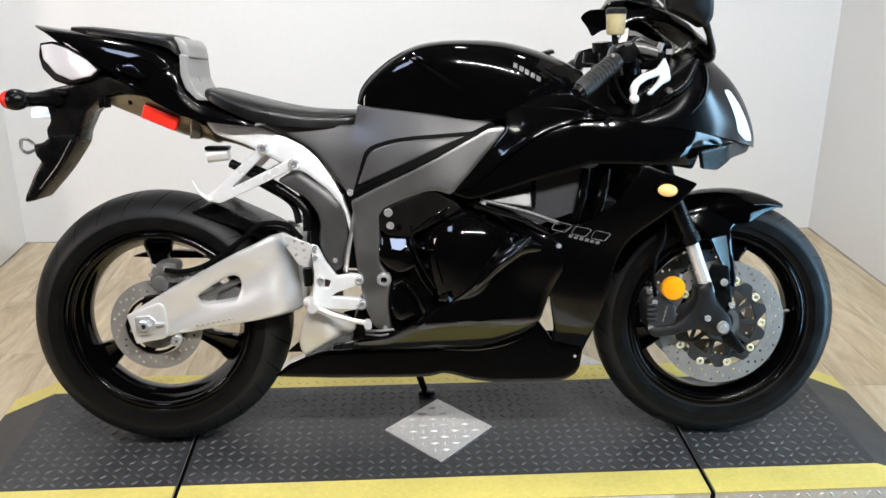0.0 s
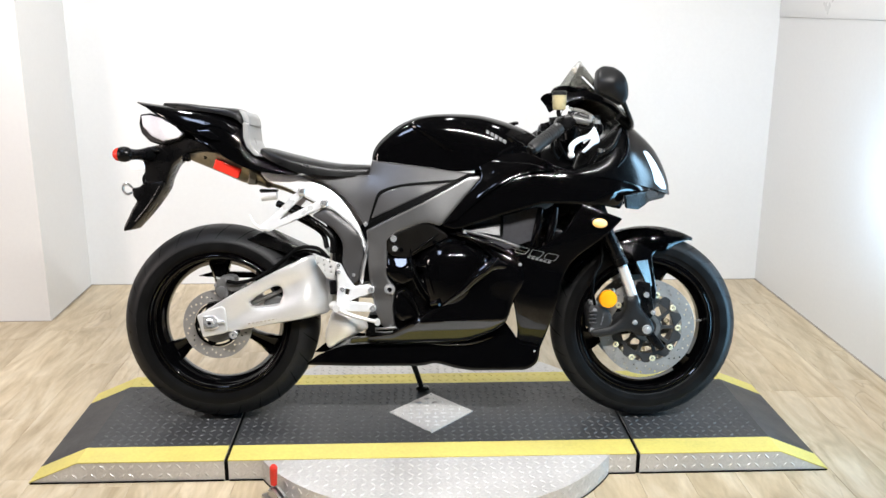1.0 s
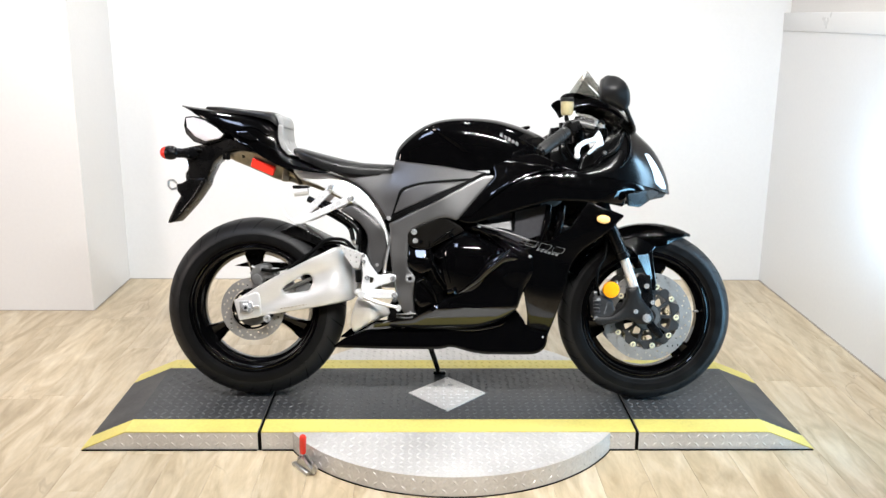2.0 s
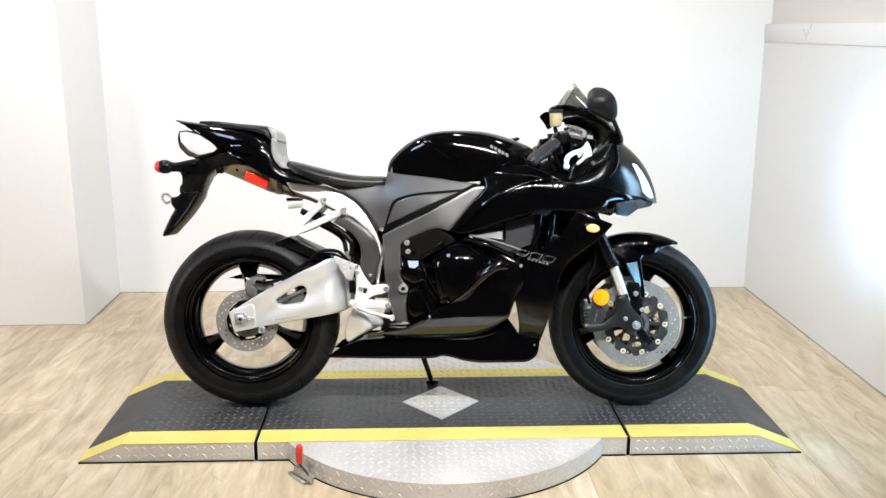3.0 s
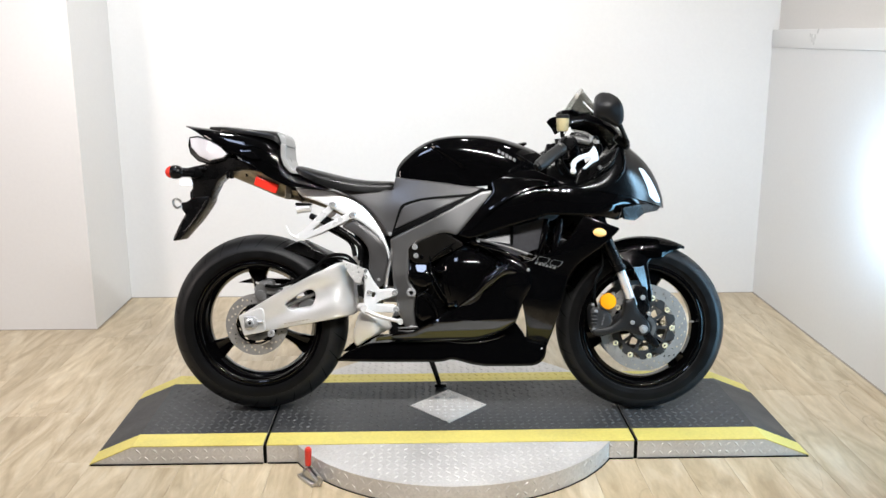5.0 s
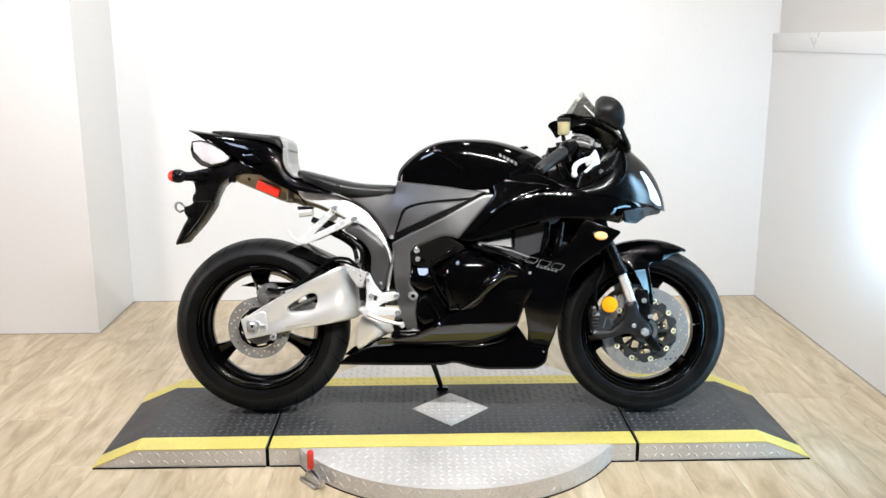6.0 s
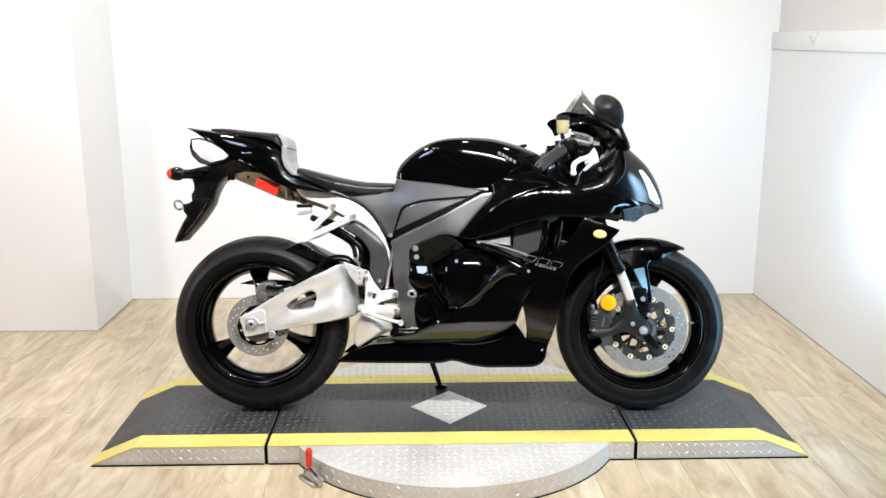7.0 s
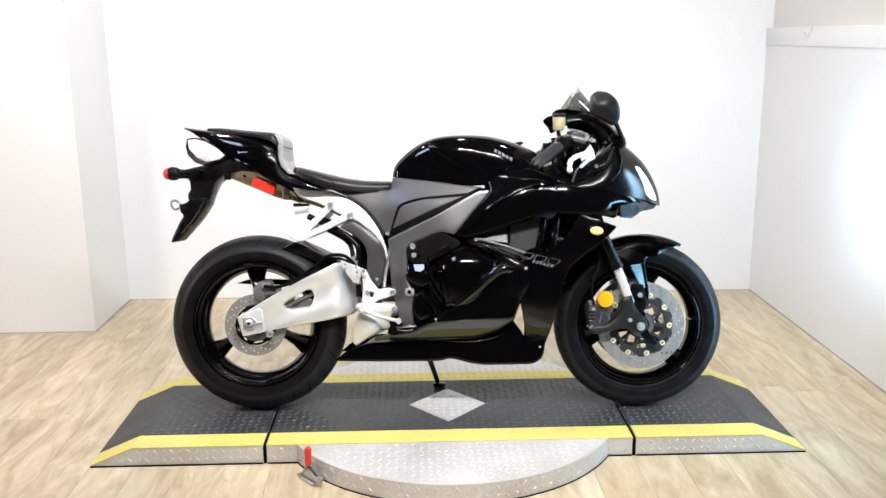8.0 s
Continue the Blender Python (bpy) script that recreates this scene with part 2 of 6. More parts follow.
# unseen shell of the room, added for the dark reflections in the paint
structure("wall_shop_west", box((-4.12, FAR, 0), (-4.0, JOG + 0.12, CEILZ)), DIM, "unseen dark wall for dark reflections", "wall")
structure("wall_shop_east", box((4.0, FAR, 0), (4.12, -0.35, CEILZ)), DIM, "unseen dark wall for dark reflections", "wall")
structure("wall_shop_return", box((RIGHT + 0.12, -0.35, 0), (4.12, -0.23, CEILZ)), DIM, "unseen dark wall beside the bay", "wall")
structure("wall_shop_south", box((-4.12, FAR - 0.12, 0), (4.12, FAR, CEILZ)), DIM, "unseen dark wall at the end of the shop", "wall")
structure("ceiling", box((-4.12, FAR, CEILZ), (4.12, BACK + 0.12, CEILZ + 0.1)), CEIL, "unseen dark ceiling for dark reflections", "ceiling")
floor_ob = structure("floor", box((-4.12, FAR, -0.12), (4.12, BACK + 0.12, -0.004)), WOOD, "bleached oak vinyl plank floor", "floor")


# ---------------------------------------------------------------- turntable and ramp
TOP = 0.068
Y0, Y1, YA, YB = -0.302, 0.335, -0.208, 0.248
SEAM_L, SEAM_R = -0.632, 0.612


def tread_part(name, x0, x1, y0, y1, z_of, material, parent, label=""):
    """A thin sheet of deck between x0 and x1 with its raised lugs; z_of gives the height along x."""
    xs = sorted({x0, x1, *[b for b in (-1.07, 1.05) if x0 < b < x1]})
    verts, faces = [], []
    for x in xs:
        for y in (y0, y1):
            verts += [(x, y, z_of(x)), (x, y, z_of(x) - 0.003)]
    for k in range(len(xs) - 1):
        a, b = 4 * k, 4 * k + 4
        faces += [(a, b, b + 2, a + 2), (a + 1, a + 3, b + 3, b + 1), (a, a + 1, b + 1, b), (a + 2, b + 2, b + 3, a + 3)]
    faces += [(0, 2, 3, 1), (len(verts) - 4, len(verts) - 3, len(verts) - 1, len(verts) - 2)]
    lv, lf = lugs(x0 + 0.004, x1 - 0.004, y0 + 0.004, y1 - 0.004, lambda x, y, h: (x, y, z_of(x) + h), keep=lambda x, y: -1.055 < x < 1.035, long=0.0225, wide=0.0085)
    sheet = raw(name, verts, faces, material, parent, label)
    if y1 > Y0 + 0.2:
        tagged(raw("tread", lv, lf, WORN if material is DECK else material, sheet), kind="stuff")
    return sheet


def ramp_section(x0, x1, toe0, toe1, label):
    """One length of the ramp: a tread-plate body, a dark deck and two yellow bands. toe0, toe1: where an end runs down to the floor."""
    ob = tagged(new("ramp_section"), label, "ramp", group="ramp sections")

    def z_of(x):
        if toe0 and x < -1.07:
            return 0.006 + (TOP - 0.006) * (x - x0) / (-1.07 - x0)
        if toe1 and x > 1.05:
            return 0.006 + (TOP - 0.006) * (x1 - x) / (x1 - 1.05)
        return TOP
    line = [(x0, 0.0), (x1, 0.0), (x1, z_of(x1) - 0.0035)]
    if toe1:
        line.append((1.05, TOP - 0.0035))
    if toe0:
        line.append((-1.07, TOP - 0.0035))
    line.append((x0, z_of(x0) - 0.0035))
    part("body", prism_y(line, Y0 + 0.002, Y1 - 0.002), ALU, ob, "bare tread-plate sides")
    tread_part("deck", x0, x1, YA, YB, z_of, DECK, ob, "scuffed dark grey tread plate")
    tread_part("border", x0, x1, Y0, YA, z_of, YELLOW, ob, "yellow painted border")
    tread_part("border", x0, x1, YB, Y1, z_of, YELLOW, ob, "yellow painted border")
    sv, sf = lugs(x0 + 0.01, x1 - 0.01, 0.006, 0.064, lambda x, z, h: (x, Y0 + 0.002 - h, z), keep=lambda x, z: z < z_of(x) - 0.015, pitch=0.027)
    if sv:
        tagged(raw("side_tread", sv, sf, ALU, ob), kind="stuff")
    part("edge_seal", box((x0 + 0.002, Y0 - 0.002, 0.0), (x1 - 0.002, Y0 + 0.004, 0.004)), RUBSHADE, ob)
    return ob


ramp_section(-1.216, SEAM_L - 0.006, True, False, "sloping end of a dark grey ramp with yellow borders")
middle = ramp_section(SEAM_L + 0.006, SEAM_R - 0.006, False, False, "flat middle of a dark grey ramp with yellow borders")
ramp_section(SEAM_R + 0.006, 1.204, False, True, "sloping end of a dark grey ramp with yellow borders")
for x in (SEAM_L, SEAM_R):
    part("joint_strip", box((x - 0.0055, Y0 + 0.001, 0.001), (x + 0.0055, Y1 - 0.001, TOP - 0.007)), RUBSHADE, middle, "black rubber strip in the joint")



def turntable():
    """The round tread-plate table that carries the middle of the ramp."""
    ob = tagged(new("turntable"), "round bare aluminium tread-plate turntable under the ramp", "turntable")
    r, n = 0.604, 160

    def segment(lo, hi, name):
        arc = []
        t0 = math.asin(min(1, abs(lo) / r))
        for i in range(n + 1):
            t = t0 + (math.pi - 2 * t0) * i / n
            arc.append((r * math.cos(t), math.copysign(1, hi) * r * math.sin(t)))
        bm = bmesh.new()
        top = [bm.verts.new((x, y, TOP - 0.001)) for x, y in arc]
        low = [bm.verts.new((x, y, 0.004)) for x, y in arc]
        bm.faces.new(top)
        bm.faces.new(low[::-1])
        for i in range(len(arc)):
            j = (i + 1) % len(arc)
            bm.faces.new((top[i], low[i], low[j], top[j]))
        disc = part(name, bm, ALU, ob)
        lv, lf = lugs(-r, r, min(lo, hi), max(lo, hi), lambda x, y, h: (x, y, TOP - 0.001 + h), keep=lambda x, y: math.hypot(x, y) < r - 0.014)
        tagged(raw("tread", lv, lf, ALU, disc), kind="stuff")
        def wrap(a, z, h):
            t = a / r
            return ((r + h) * math.cos(t), math.copysign(1, hi) * (r + h) * math.sin(t), z)
        lv, lf = lugs(t0 * r, (math.pi - t0) * r, 0.005, 0.066, wrap, pitch=0.03)
        tagged(raw("rim_tread", lv, lf, ALU, disc), kind="stuff")
    segment(Y0 - 0.003, -r, "front_plate")
    segment(Y1 + 0.003, r, "rear_plate")
    for s, lo in ((-1, Y0 - 0.006), (1, Y1 + 0.006)):
        bm = bmesh.new()
        t0 = math.asin(abs(lo) / r)
        pts = []
        for i in range(61):
            t = t0 + (math.pi - 2 * t0) * i / 60
            pts.append((math.cos(t), s * math.sin(t)))
        for (ax, ay), (bx, by) in zip(pts, pts[1:]):
            q = [bm.verts.new(((r + d) * x, (r + d) * y, z)) for (x, y) in ((ax, ay), (bx, by)) for d, z in ((0.002, 0.0), (0.002, 0.0035), (-0.01, 0.0035))]
            bm.faces.new((q[0], q[3], q[4], q[1]))
            bm.faces.new((q[1], q[4], q[5], q[2]))
        part("edge_seal", bm, RUBSHADE, ob)
    return ob


turntable()


def diamond_plate():
    ob = tagged(new("diamond_plate"), "bright aluminium tread-plate diamond on the dark deck", "plate")
    c = [(-0.149, 0.007), (-0.012, -0.146), (0.129, 0.007), (-0.006, 0.155)]
    bm = bmesh.new()
    z0, z1 = TOP - 0.001, TOP + 0.0032
    top = [bm.verts.new((x, y, z1)) for x, y in c]
    low = [bm.verts.new((x, y, z0)) for x, y in c]
    bm.faces.new(top)
    bm.faces.new(low[::-1])
    for i in range(4):
        j = (i + 1) % 4
        bm.faces.new((top[i], low[i], low[j], top[j]))
    sheet = part("sheet", bm, ALU, ob)
    lv, lf = lugs(-0.145, 0.125, -0.14, 0.15, lambda x, y, h: (x, y, z1 + h), keep=lambda x, y: abs(x + 0.010) + abs(y - 0.005) < 0.126, pitch=0.0265, long=0.0235, wide=0.0075, high=0.003, turn=45)
    tagged(raw("tread", lv, lf, BRIGHT, sheet), kind="stuff")
    for x, y in ((-0.135, 0.006), (-0.012, -0.132), (0.114, 0.007), (-0.006, 0.141)):
        bm = bmesh.new()
        bmesh.ops.create_cone(bm, segments=12, radius1=0.004, radius2=0.003, depth=0.003, cap_ends=True, matrix=Matrix.Translation((x, y, z1 + 0.001)))
        part("screw", bm, STEEL, ob)
    return ob


diamond_plate()

# ---------------------------------------------------------------- motorcycle materials
PAINT = mat("gloss black paint", (0.0014, 0.0014, 0.0016), 0.065, vary=0.2, scale=25, fine=400, rough_vary=0.02, spec=0.34)
NOSEPAINT = mat("polished black nose paint", (0.0016, 0.0017, 0.002), 0.19, vary=0.2, scale=25, fine=400, rough_vary=0.02, spec=0.42)
GLOSS = mat("deep gloss black paint", (0.0014, 0.0014, 0.0016), 0.06, vary=0.2, scale=25, fine=400, rough_vary=0.02, spec=0.6)
SATIN = mat("satin black plastic", (0.0032, 0.0032, 0.0034), 0.28, vary=0.2, scale=20, fine=350, bump=0.04, spec=0.2)
FRAME = mat("dark grey painted frame", (0.19, 0.189, 0.189), 0.42, 0.85, vary=0.12, scale=14, fine=500, bump=0.04)
COVER = mat("matte charcoal side cover", (0.066, 0.064, 0.064), 0.37, 0.3, vary=0.14, scale=14, fine=500, bump=0.04)
SILVER = mat("brushed cast aluminium", (0.76, 0.75, 0.735), 0.38, 0.5, vary=0.06, scale=5, fine=130, bump=0.05, stretch=(1, 1, 6))
SILVERPAINT = mat("silver frame paint", (0.83, 0.83, 0.83), 0.34, 0.3, vary=0.05, scale=8)
CHROME = mat("polished steel", (0.80, 0.80, 0.80), 0.2, 0.7, vary=0.05, scale=20)
DISC = mat("brushed brake steel", (0.34, 0.327, 0.31), 0.36, 0.5, vary=0.12, scale=30, fine=220, bump=0.03)
RUBBER = mat("dusty tread rubber", (0.0115, 0.0115, 0.0117), 0.48, vary=0.35, scale=18, fine=220, bump=0.12, spec=0.24)
SIDEWALL = mat("dark sidewall rubber", (0.0042, 0.0042, 0.0044), 0.38, vary=0.3, scale=22, fine=240, bump=0.06, spec=0.22)
VINYL = mat("black seat vinyl", (0.004, 0.004, 0.004), 0.34, vary=0.15, scale=30, fine=500, bump=0.10, spec=0.3)
ENGINE = mat("black engine casting", (0.0022, 0.0022, 0.0022), 0.28, vary=0.3, scale=25, fine=300, bump=0.08, spec=0.2)
DUCT = mat("glossy dark grey duct plastic", (0.055, 0.055, 0.06), 0.2, vary=0.15, scale=20)
TITAN = mat("heat-stained muffler steel", (0.29, 0.26, 0.20), 0.36, 0.85, vary=0.25, scale=14)
# pale blue base stands for the white-blue glare on the glass
LENS = mat("headlight lens coloured for its glare", (0.62, 0.74, 0.86), 0.12, 0.0, vary=0.04, scale=40, coat=0.6)
# warm tint put in for the brown floor's reflection
WARMCAP = mat("black plastic tinted for floor reflection", (0.0055, 0.0048, 0.004), 0.36, vary=0.15, scale=20, fine=300, bump=0.03, spec=0.22)
CARRIER = mat("dark anodised carrier", (0.055, 0.055, 0.056), 0.34, 0.5, vary=0.15, scale=40)
GREYCAST = mat("dull grey casting", (0.14, 0.14, 0.137), 0.4, 0.4, vary=0.2, scale=40)
FORKGREY = mat("grey-black fork casting", (0.012, 0.012, 0.0123), 0.40, vary=0.2, scale=30, fine=260, bump=0.06, spec=0.3)
SLIDER = mat("bright polished slider", (0.84, 0.84, 0.84), 0.22, 0.45, vary=0.05, scale=20)
# grey base stands for the light that falls on the forward faces
LITPAD = mat("seat faces greyed as if lit", (0.29, 0.29, 0.285), 0.33, vary=0.12, scale=20, fine=300, bump=0.05)
TAIL = mat("silvered tail lens", (0.86, 0.83, 0.85), 0.12, 0.2, vary=0.06, scale=12)
AMBER = mat("amber reflector", (0.95, 0.36, 0.01), 0.18, vary=0.05, scale=60)
REDLENS = mat("red reflector", (0.75, 0.035, 0.02), 0.2, vary=0.06, scale=60)
SCREEN = glass(mat("smoked screen", (0.33, 0.33, 0.30), 0.03, vary=0.02), 1.0, 1.2)
FLUID = mat("pale fluid reservoir", (0.50, 0.43, 0.24), 0.3, vary=0.08, scale=40)
GOLD = mat("pale gold disc button", (0.80, 0.74, 0.52), 0.3, 0.3, vary=0.1, scale=60)
DECAL = mat("silver decal print", (0.17, 0.17, 0.17), 0.3, 0.3, vary=0.1, scale=60)
PRINT = mat("brown engraved print", (0.42, 0.36, 0.28), 0.4, vary=0.1, scale=60)
MATT = mat("fine-grained black plastic", (0.007, 0.007, 0.0075), 0.4, vary=0.15, scale=20, fine=350, bump=0.05, spec=0.3)
STICKER = mat("white sticker", (0.75, 0.75, 0.75), 0.4, vary=0.03, scale=60)
GRIP = mat("worn grey-black grip rubber", (0.018, 0.018, 0.018), 0.42, vary=0.4, scale=40, fine=260, bump=0.15, spec=0.4)
SIGNAL = glow(mat("amber-lit clear signal lens", (0.90, 0.55, 0.22), 0.1, vary=0.12, scale=60), (1.0, 0.55, 0.16), 0.42)
PLATELAMP = glow(mat("plate lamp lens", (0.9, 0.9, 0.95), 0.1, vary=0.02), (0.75, 0.85, 1.0), 1.1)

# ---------------------------------------------------------------- motorcycle tools (u forward, w away from the right side, v up)


def catmull(pts, n, closed=False):
    """Points of a smooth curve through pts, n to each span."""
    p = [np.array(q, float) for q in pts]
    m = len(p)
    out = []
    for i in range(m if closed else m - 1):
        a = p[(i - 1) % m] if closed or i else 2 * p[0] - p[1]
        b, c = p[i], p[(i + 1) % m]
        d = p[(i + 2) % m] if closed or i + 2 < m else 2 * p[-1] - p[-2]
        for k in range(n):
            t = k / n
            out.append(0.5 * (2 * b + (c - a) * t + (2 * a - 5 * b + 4 * c - d) * t * t + (3 * b - a - 3 * c + d) * t ** 3))
    if not closed:
        out.append(p[-1])
    return out


def rounded(pts, r=0.01, n=5):
    """An outline with its corners rounded; a third number in a point is that corner's own radius."""
    out = []
    m = len(pts)
    for i in range(m):
        a, b, c = (np.array(pts[(i + k) % m][:2], float) for k in (-1, 0, 1))
        rr = pts[i][2] if len(pts[i]) > 2 else r
        la, lc = np.linalg.norm(a - b), np.linalg.norm(c - b)
        p, q = b + (a - b) / la * min(rr, la * 0.49), b + (c - b) / lc * min(rr, lc * 0.49)
        for k in range(n + 1):
            t = k / n
            out.append((1 - t) ** 2 * p + 2 * t * (1 - t) * b + t * t * q)
    return out


def resample(pts, step):
    out = []
    m = len(pts)
    for i in range(m):
        a, b = pts[i], pts[(i + 1) % m]
        d = np.linalg.norm(b - a)
        if d < 1e-5:
            continue
        k = max(1, int(math.ceil(d / step)))
        out += [a + (b - a) * j / k for j in range(k)]
    return out


def field(samples):
    """A smooth surface w(u, v) through samples (u, v, w): a thin plate."""
    s = np.array(samples, float)
    n = len(s)
    d = np.linalg.norm(s[:, None, :2] - s[None, :, :2], axis=2)
    k = np.where(d > 1e-9, d * d * np.log(d + 1e-12), 0) + np.eye(n) * 1e-5
    one = np.column_stack((np.ones(n), s[:, :2]))
    a = np.block([[k, one], [one.T, np.zeros((3, 3))]])
    sol = np.linalg.lstsq(a, np.concatenate((s[:, 2], np.zeros(3))), rcond=None)[0]

    def f(p):
        dd = np.linalg.norm(p[:, None, :] - s[None, :, :2], axis=2)
        kk = np.where(dd > 1e-9, dd * dd * np.log(dd + 1e-12), 0)
        return kk @ sol[:n] + sol[n] + p @ sol[n + 1:]
    return f


def seg_dist(p, loop):
    """The distance of points p from the closed outline, and whether they lie inside."""
    a = np.array(loop)
    b = np.roll(a, -1, axis=0)
    ab = b - a
    t = np.clip(((p[:, None] - a) * ab).sum(2) / np.maximum((ab * ab).sum(1), 1e-12), 0, 1)
    d = np.linalg.norm(p[:, None] - (a + t[..., None] * ab), axis=2).min(1)
    x, y = p[:, 0:1], p[:, 1:2]
    cross = ((a[:, 1] > y) != (b[:, 1] > y)) & (x < ab[:, 0] * (y - a[:, 1]) / np.where(np.abs(ab[:, 1]) < 1e-12, 1e-12, ab[:, 1]) + a[:, 0])
    return d, cross.sum(1) % 2 == 1


def panel(outline, w, depth=0.01, edge=0.004, corner=0.01, holes=(), step=0.012, hole_corner=0.006, back=True, flip=False):
    """A moulded panel: an outline in (u, v), its front at w (a number or a field), rounded over at its edges, depth thick.
    flip: the same on the other side of the bike."""
    from mathutils import geometry
    loops = [resample(rounded(outline, corner), step)] + [resample(rounded(h, hole_corner), step) for h in holes]
    dist = lambda p: [seg_dist(p, l) for l in loops]
    pts, edges = [], []
    for l in loops:
        n = len(pts)
        pts += [tuple(q) for q in l]
        edges += [(n + i, n + (i + 1) % len(l)) for i in range(len(l))]
    border = len(pts)
    cand, rings = [], []
    for l in loops:
        a = np.array(l)
        t = np.roll(a, -1, 0) - np.roll(a, 1, 0)
        nrm = np.column_stack((-t[:, 1], t[:, 0])) / np.maximum(np.linalg.norm(t, axis=1), 1e-9)[:, None]
        for d in (edge * 0.3, edge, edge * 1.8):
            for s in (1, -1):
                rings.append((a + s * nrm * d, d * 0.9))
    for c, low in rings:
        ds = dist(c)
        ok = ds[0][1] & (np.min([d for d, _ in ds], axis=0) >= low)
        for d, inside in ds[1:]:
            ok &= ~inside
        if not ok.any():
            continue
        index = np.cumsum(ok) - 1 + len(pts)
        m = len(c)
        for i in range(m):
            j = (i + 1) % m
            if ok[i] and ok[j]:
                edges.append((int(index[i]), int(index[j])))
        pts += [tuple(q) for q in c[ok]]
    o = np.array(loops[0])
    g = np.mgrid[o[:, 0].min():o[:, 0].max():step, o[:, 1].min():o[:, 1].max():step].reshape(2, -1).T
    if len(g):
        cand.append((g + 0.0007 * np.sin(g[:, ::-1] * 900), max(edge * 2.3, step * 0.4)))
    for c, low in cand:
        ds = dist(c)
        ok = ds[0][1] & (np.min([d for d, _ in ds], axis=0) >= low)
        for d, inside in ds[1:]:
            ok &= ~inside
        pts += [tuple(q) for q in c[ok]]
    vs, _, fs, *_ = geometry.delaunay_2d_cdt([Vector(q) for q in pts], edges, [], 1, 1e-5)
    p = np.array([(q.x, q.y) for q in vs])
    if holes:
        cen = np.array([p[list(f)].mean(0) for f in fs])
        bad = np.zeros(len(fs), bool)
        for l in loops[1:]:
            bad |= seg_dist(cen, l)[1]
        fs = [f for f, b in zip(fs, bad) if not b]
    d = np.min([x for x, _ in dist(p)], axis=0)
    base = w(p) if callable(w) else np.full(len(p), float(w))
    dd = np.clip(d, 0, edge)
    front = base + (edge - np.sqrt(np.maximum(edge ** 2 - (edge - dd) ** 2, 0)))
    s = -1 if flip else 1
    bm = bmesh.new()
    fv = [bm.verts.new((q[0], s * z, q[1])) for q, z in zip(p, front)]
    bv = [bm.verts.new((q[0], s * (z + depth), q[1])) for q, z in zip(p, base)]
    count = {}
    for f in fs:
        bm.faces.new([fv[i] for i in f])
        if back:
            bm.faces.new([bv[i] for i in reversed(f)])
        for i in range(len(f)):
            e = (f[i], f[(i + 1) % len(f)])
            k = tuple(sorted(e))
            count[k] = None if k in count else e
    for e in count.values():
        if e:
            bm.faces.new((fv[e[1]], fv[e[0]], bv[e[0]], bv[e[1]]))
    loose = [v for v in bm.verts if not v.link_faces]
    bmesh.ops.delete(bm, geom=loose, context="VERTS")
    return bm


def hull(rows, nu=8, nv=14, close=True):
    """A body symmetrical about the bike's middle plane. Rows (u, top, bottom, half width, p, q): the outline of each station
    is a rounded arch from the top to the bottom edge, boxier as p and q fall."""
    st = catmull(rows, nu)
    bm = bmesh.new()
    rings = []
    for u, top, bot, half, p, q in st:
        ring = []
        for k in range(-nv, nv + 1):
            a = abs(k) / nv * math.pi / 2
            s, c = max(0, math.sin(a)) ** p, max(0, math.cos(a)) ** q
            ring.append(bm.verts.new((u, math.copysign(half * s, k), bot + (top - bot) * c)))
        rings.append(ring)
    for a, b in zip(rings, rings[1:]):
        for i in range(2 * nv):
            bm.faces.new((a[i], a[i + 1], b[i + 1], b[i]))
    if close:
        for a, b in zip(rings, rings[1:]):
            bm.faces.new((a[0], b[0], b[-1], a[-1]))
        bm.faces.new(rings[0])
        bm.faces.new(rings[-1][::-1])
    return bm


def side_of(rows, proud=0.0035, n=8):
    """A surface w(u, v) that lies on the side of a hull, a little proud of it."""
    r = np.array(catmull(rows, n))

    def f(p):
        top, bot, half, pp, qq = (np.interp(p[:, 0], r[:, 0], r[:, k]) for k in (1, 2, 3, 4, 5))
        c = np.clip((p[:, 1] - bot) / np.maximum(top - bot, 1e-4), 0, 1) ** (1 / qq)
        return -half * np.sqrt(np.maximum(1 - c * c, 0)) ** pp - proud
    return f


def lathe(profile, cu, cv, n=64, w0=0.0, closed=True):
    """Turns a profile of (radius, w) round the axle at (cu, cv)."""
    bm = bmesh.new()
    rings = []
    for i in range(n):
        a = 2 * math.pi * i / n
        rings.append([bm.verts.new((cu + r * math.cos(a), w0 + w, cv + r * math.sin(a))) for r, w in profile])
    m = len(profile)
    for i in range(n):
        a, b = rings[i], rings[(i + 1) % n]
        for k in range(m if closed else m - 1):
            bm.faces.new((a[k], a[(k + 1) % m], b[(k + 1) % m], b[k]))
    return bm


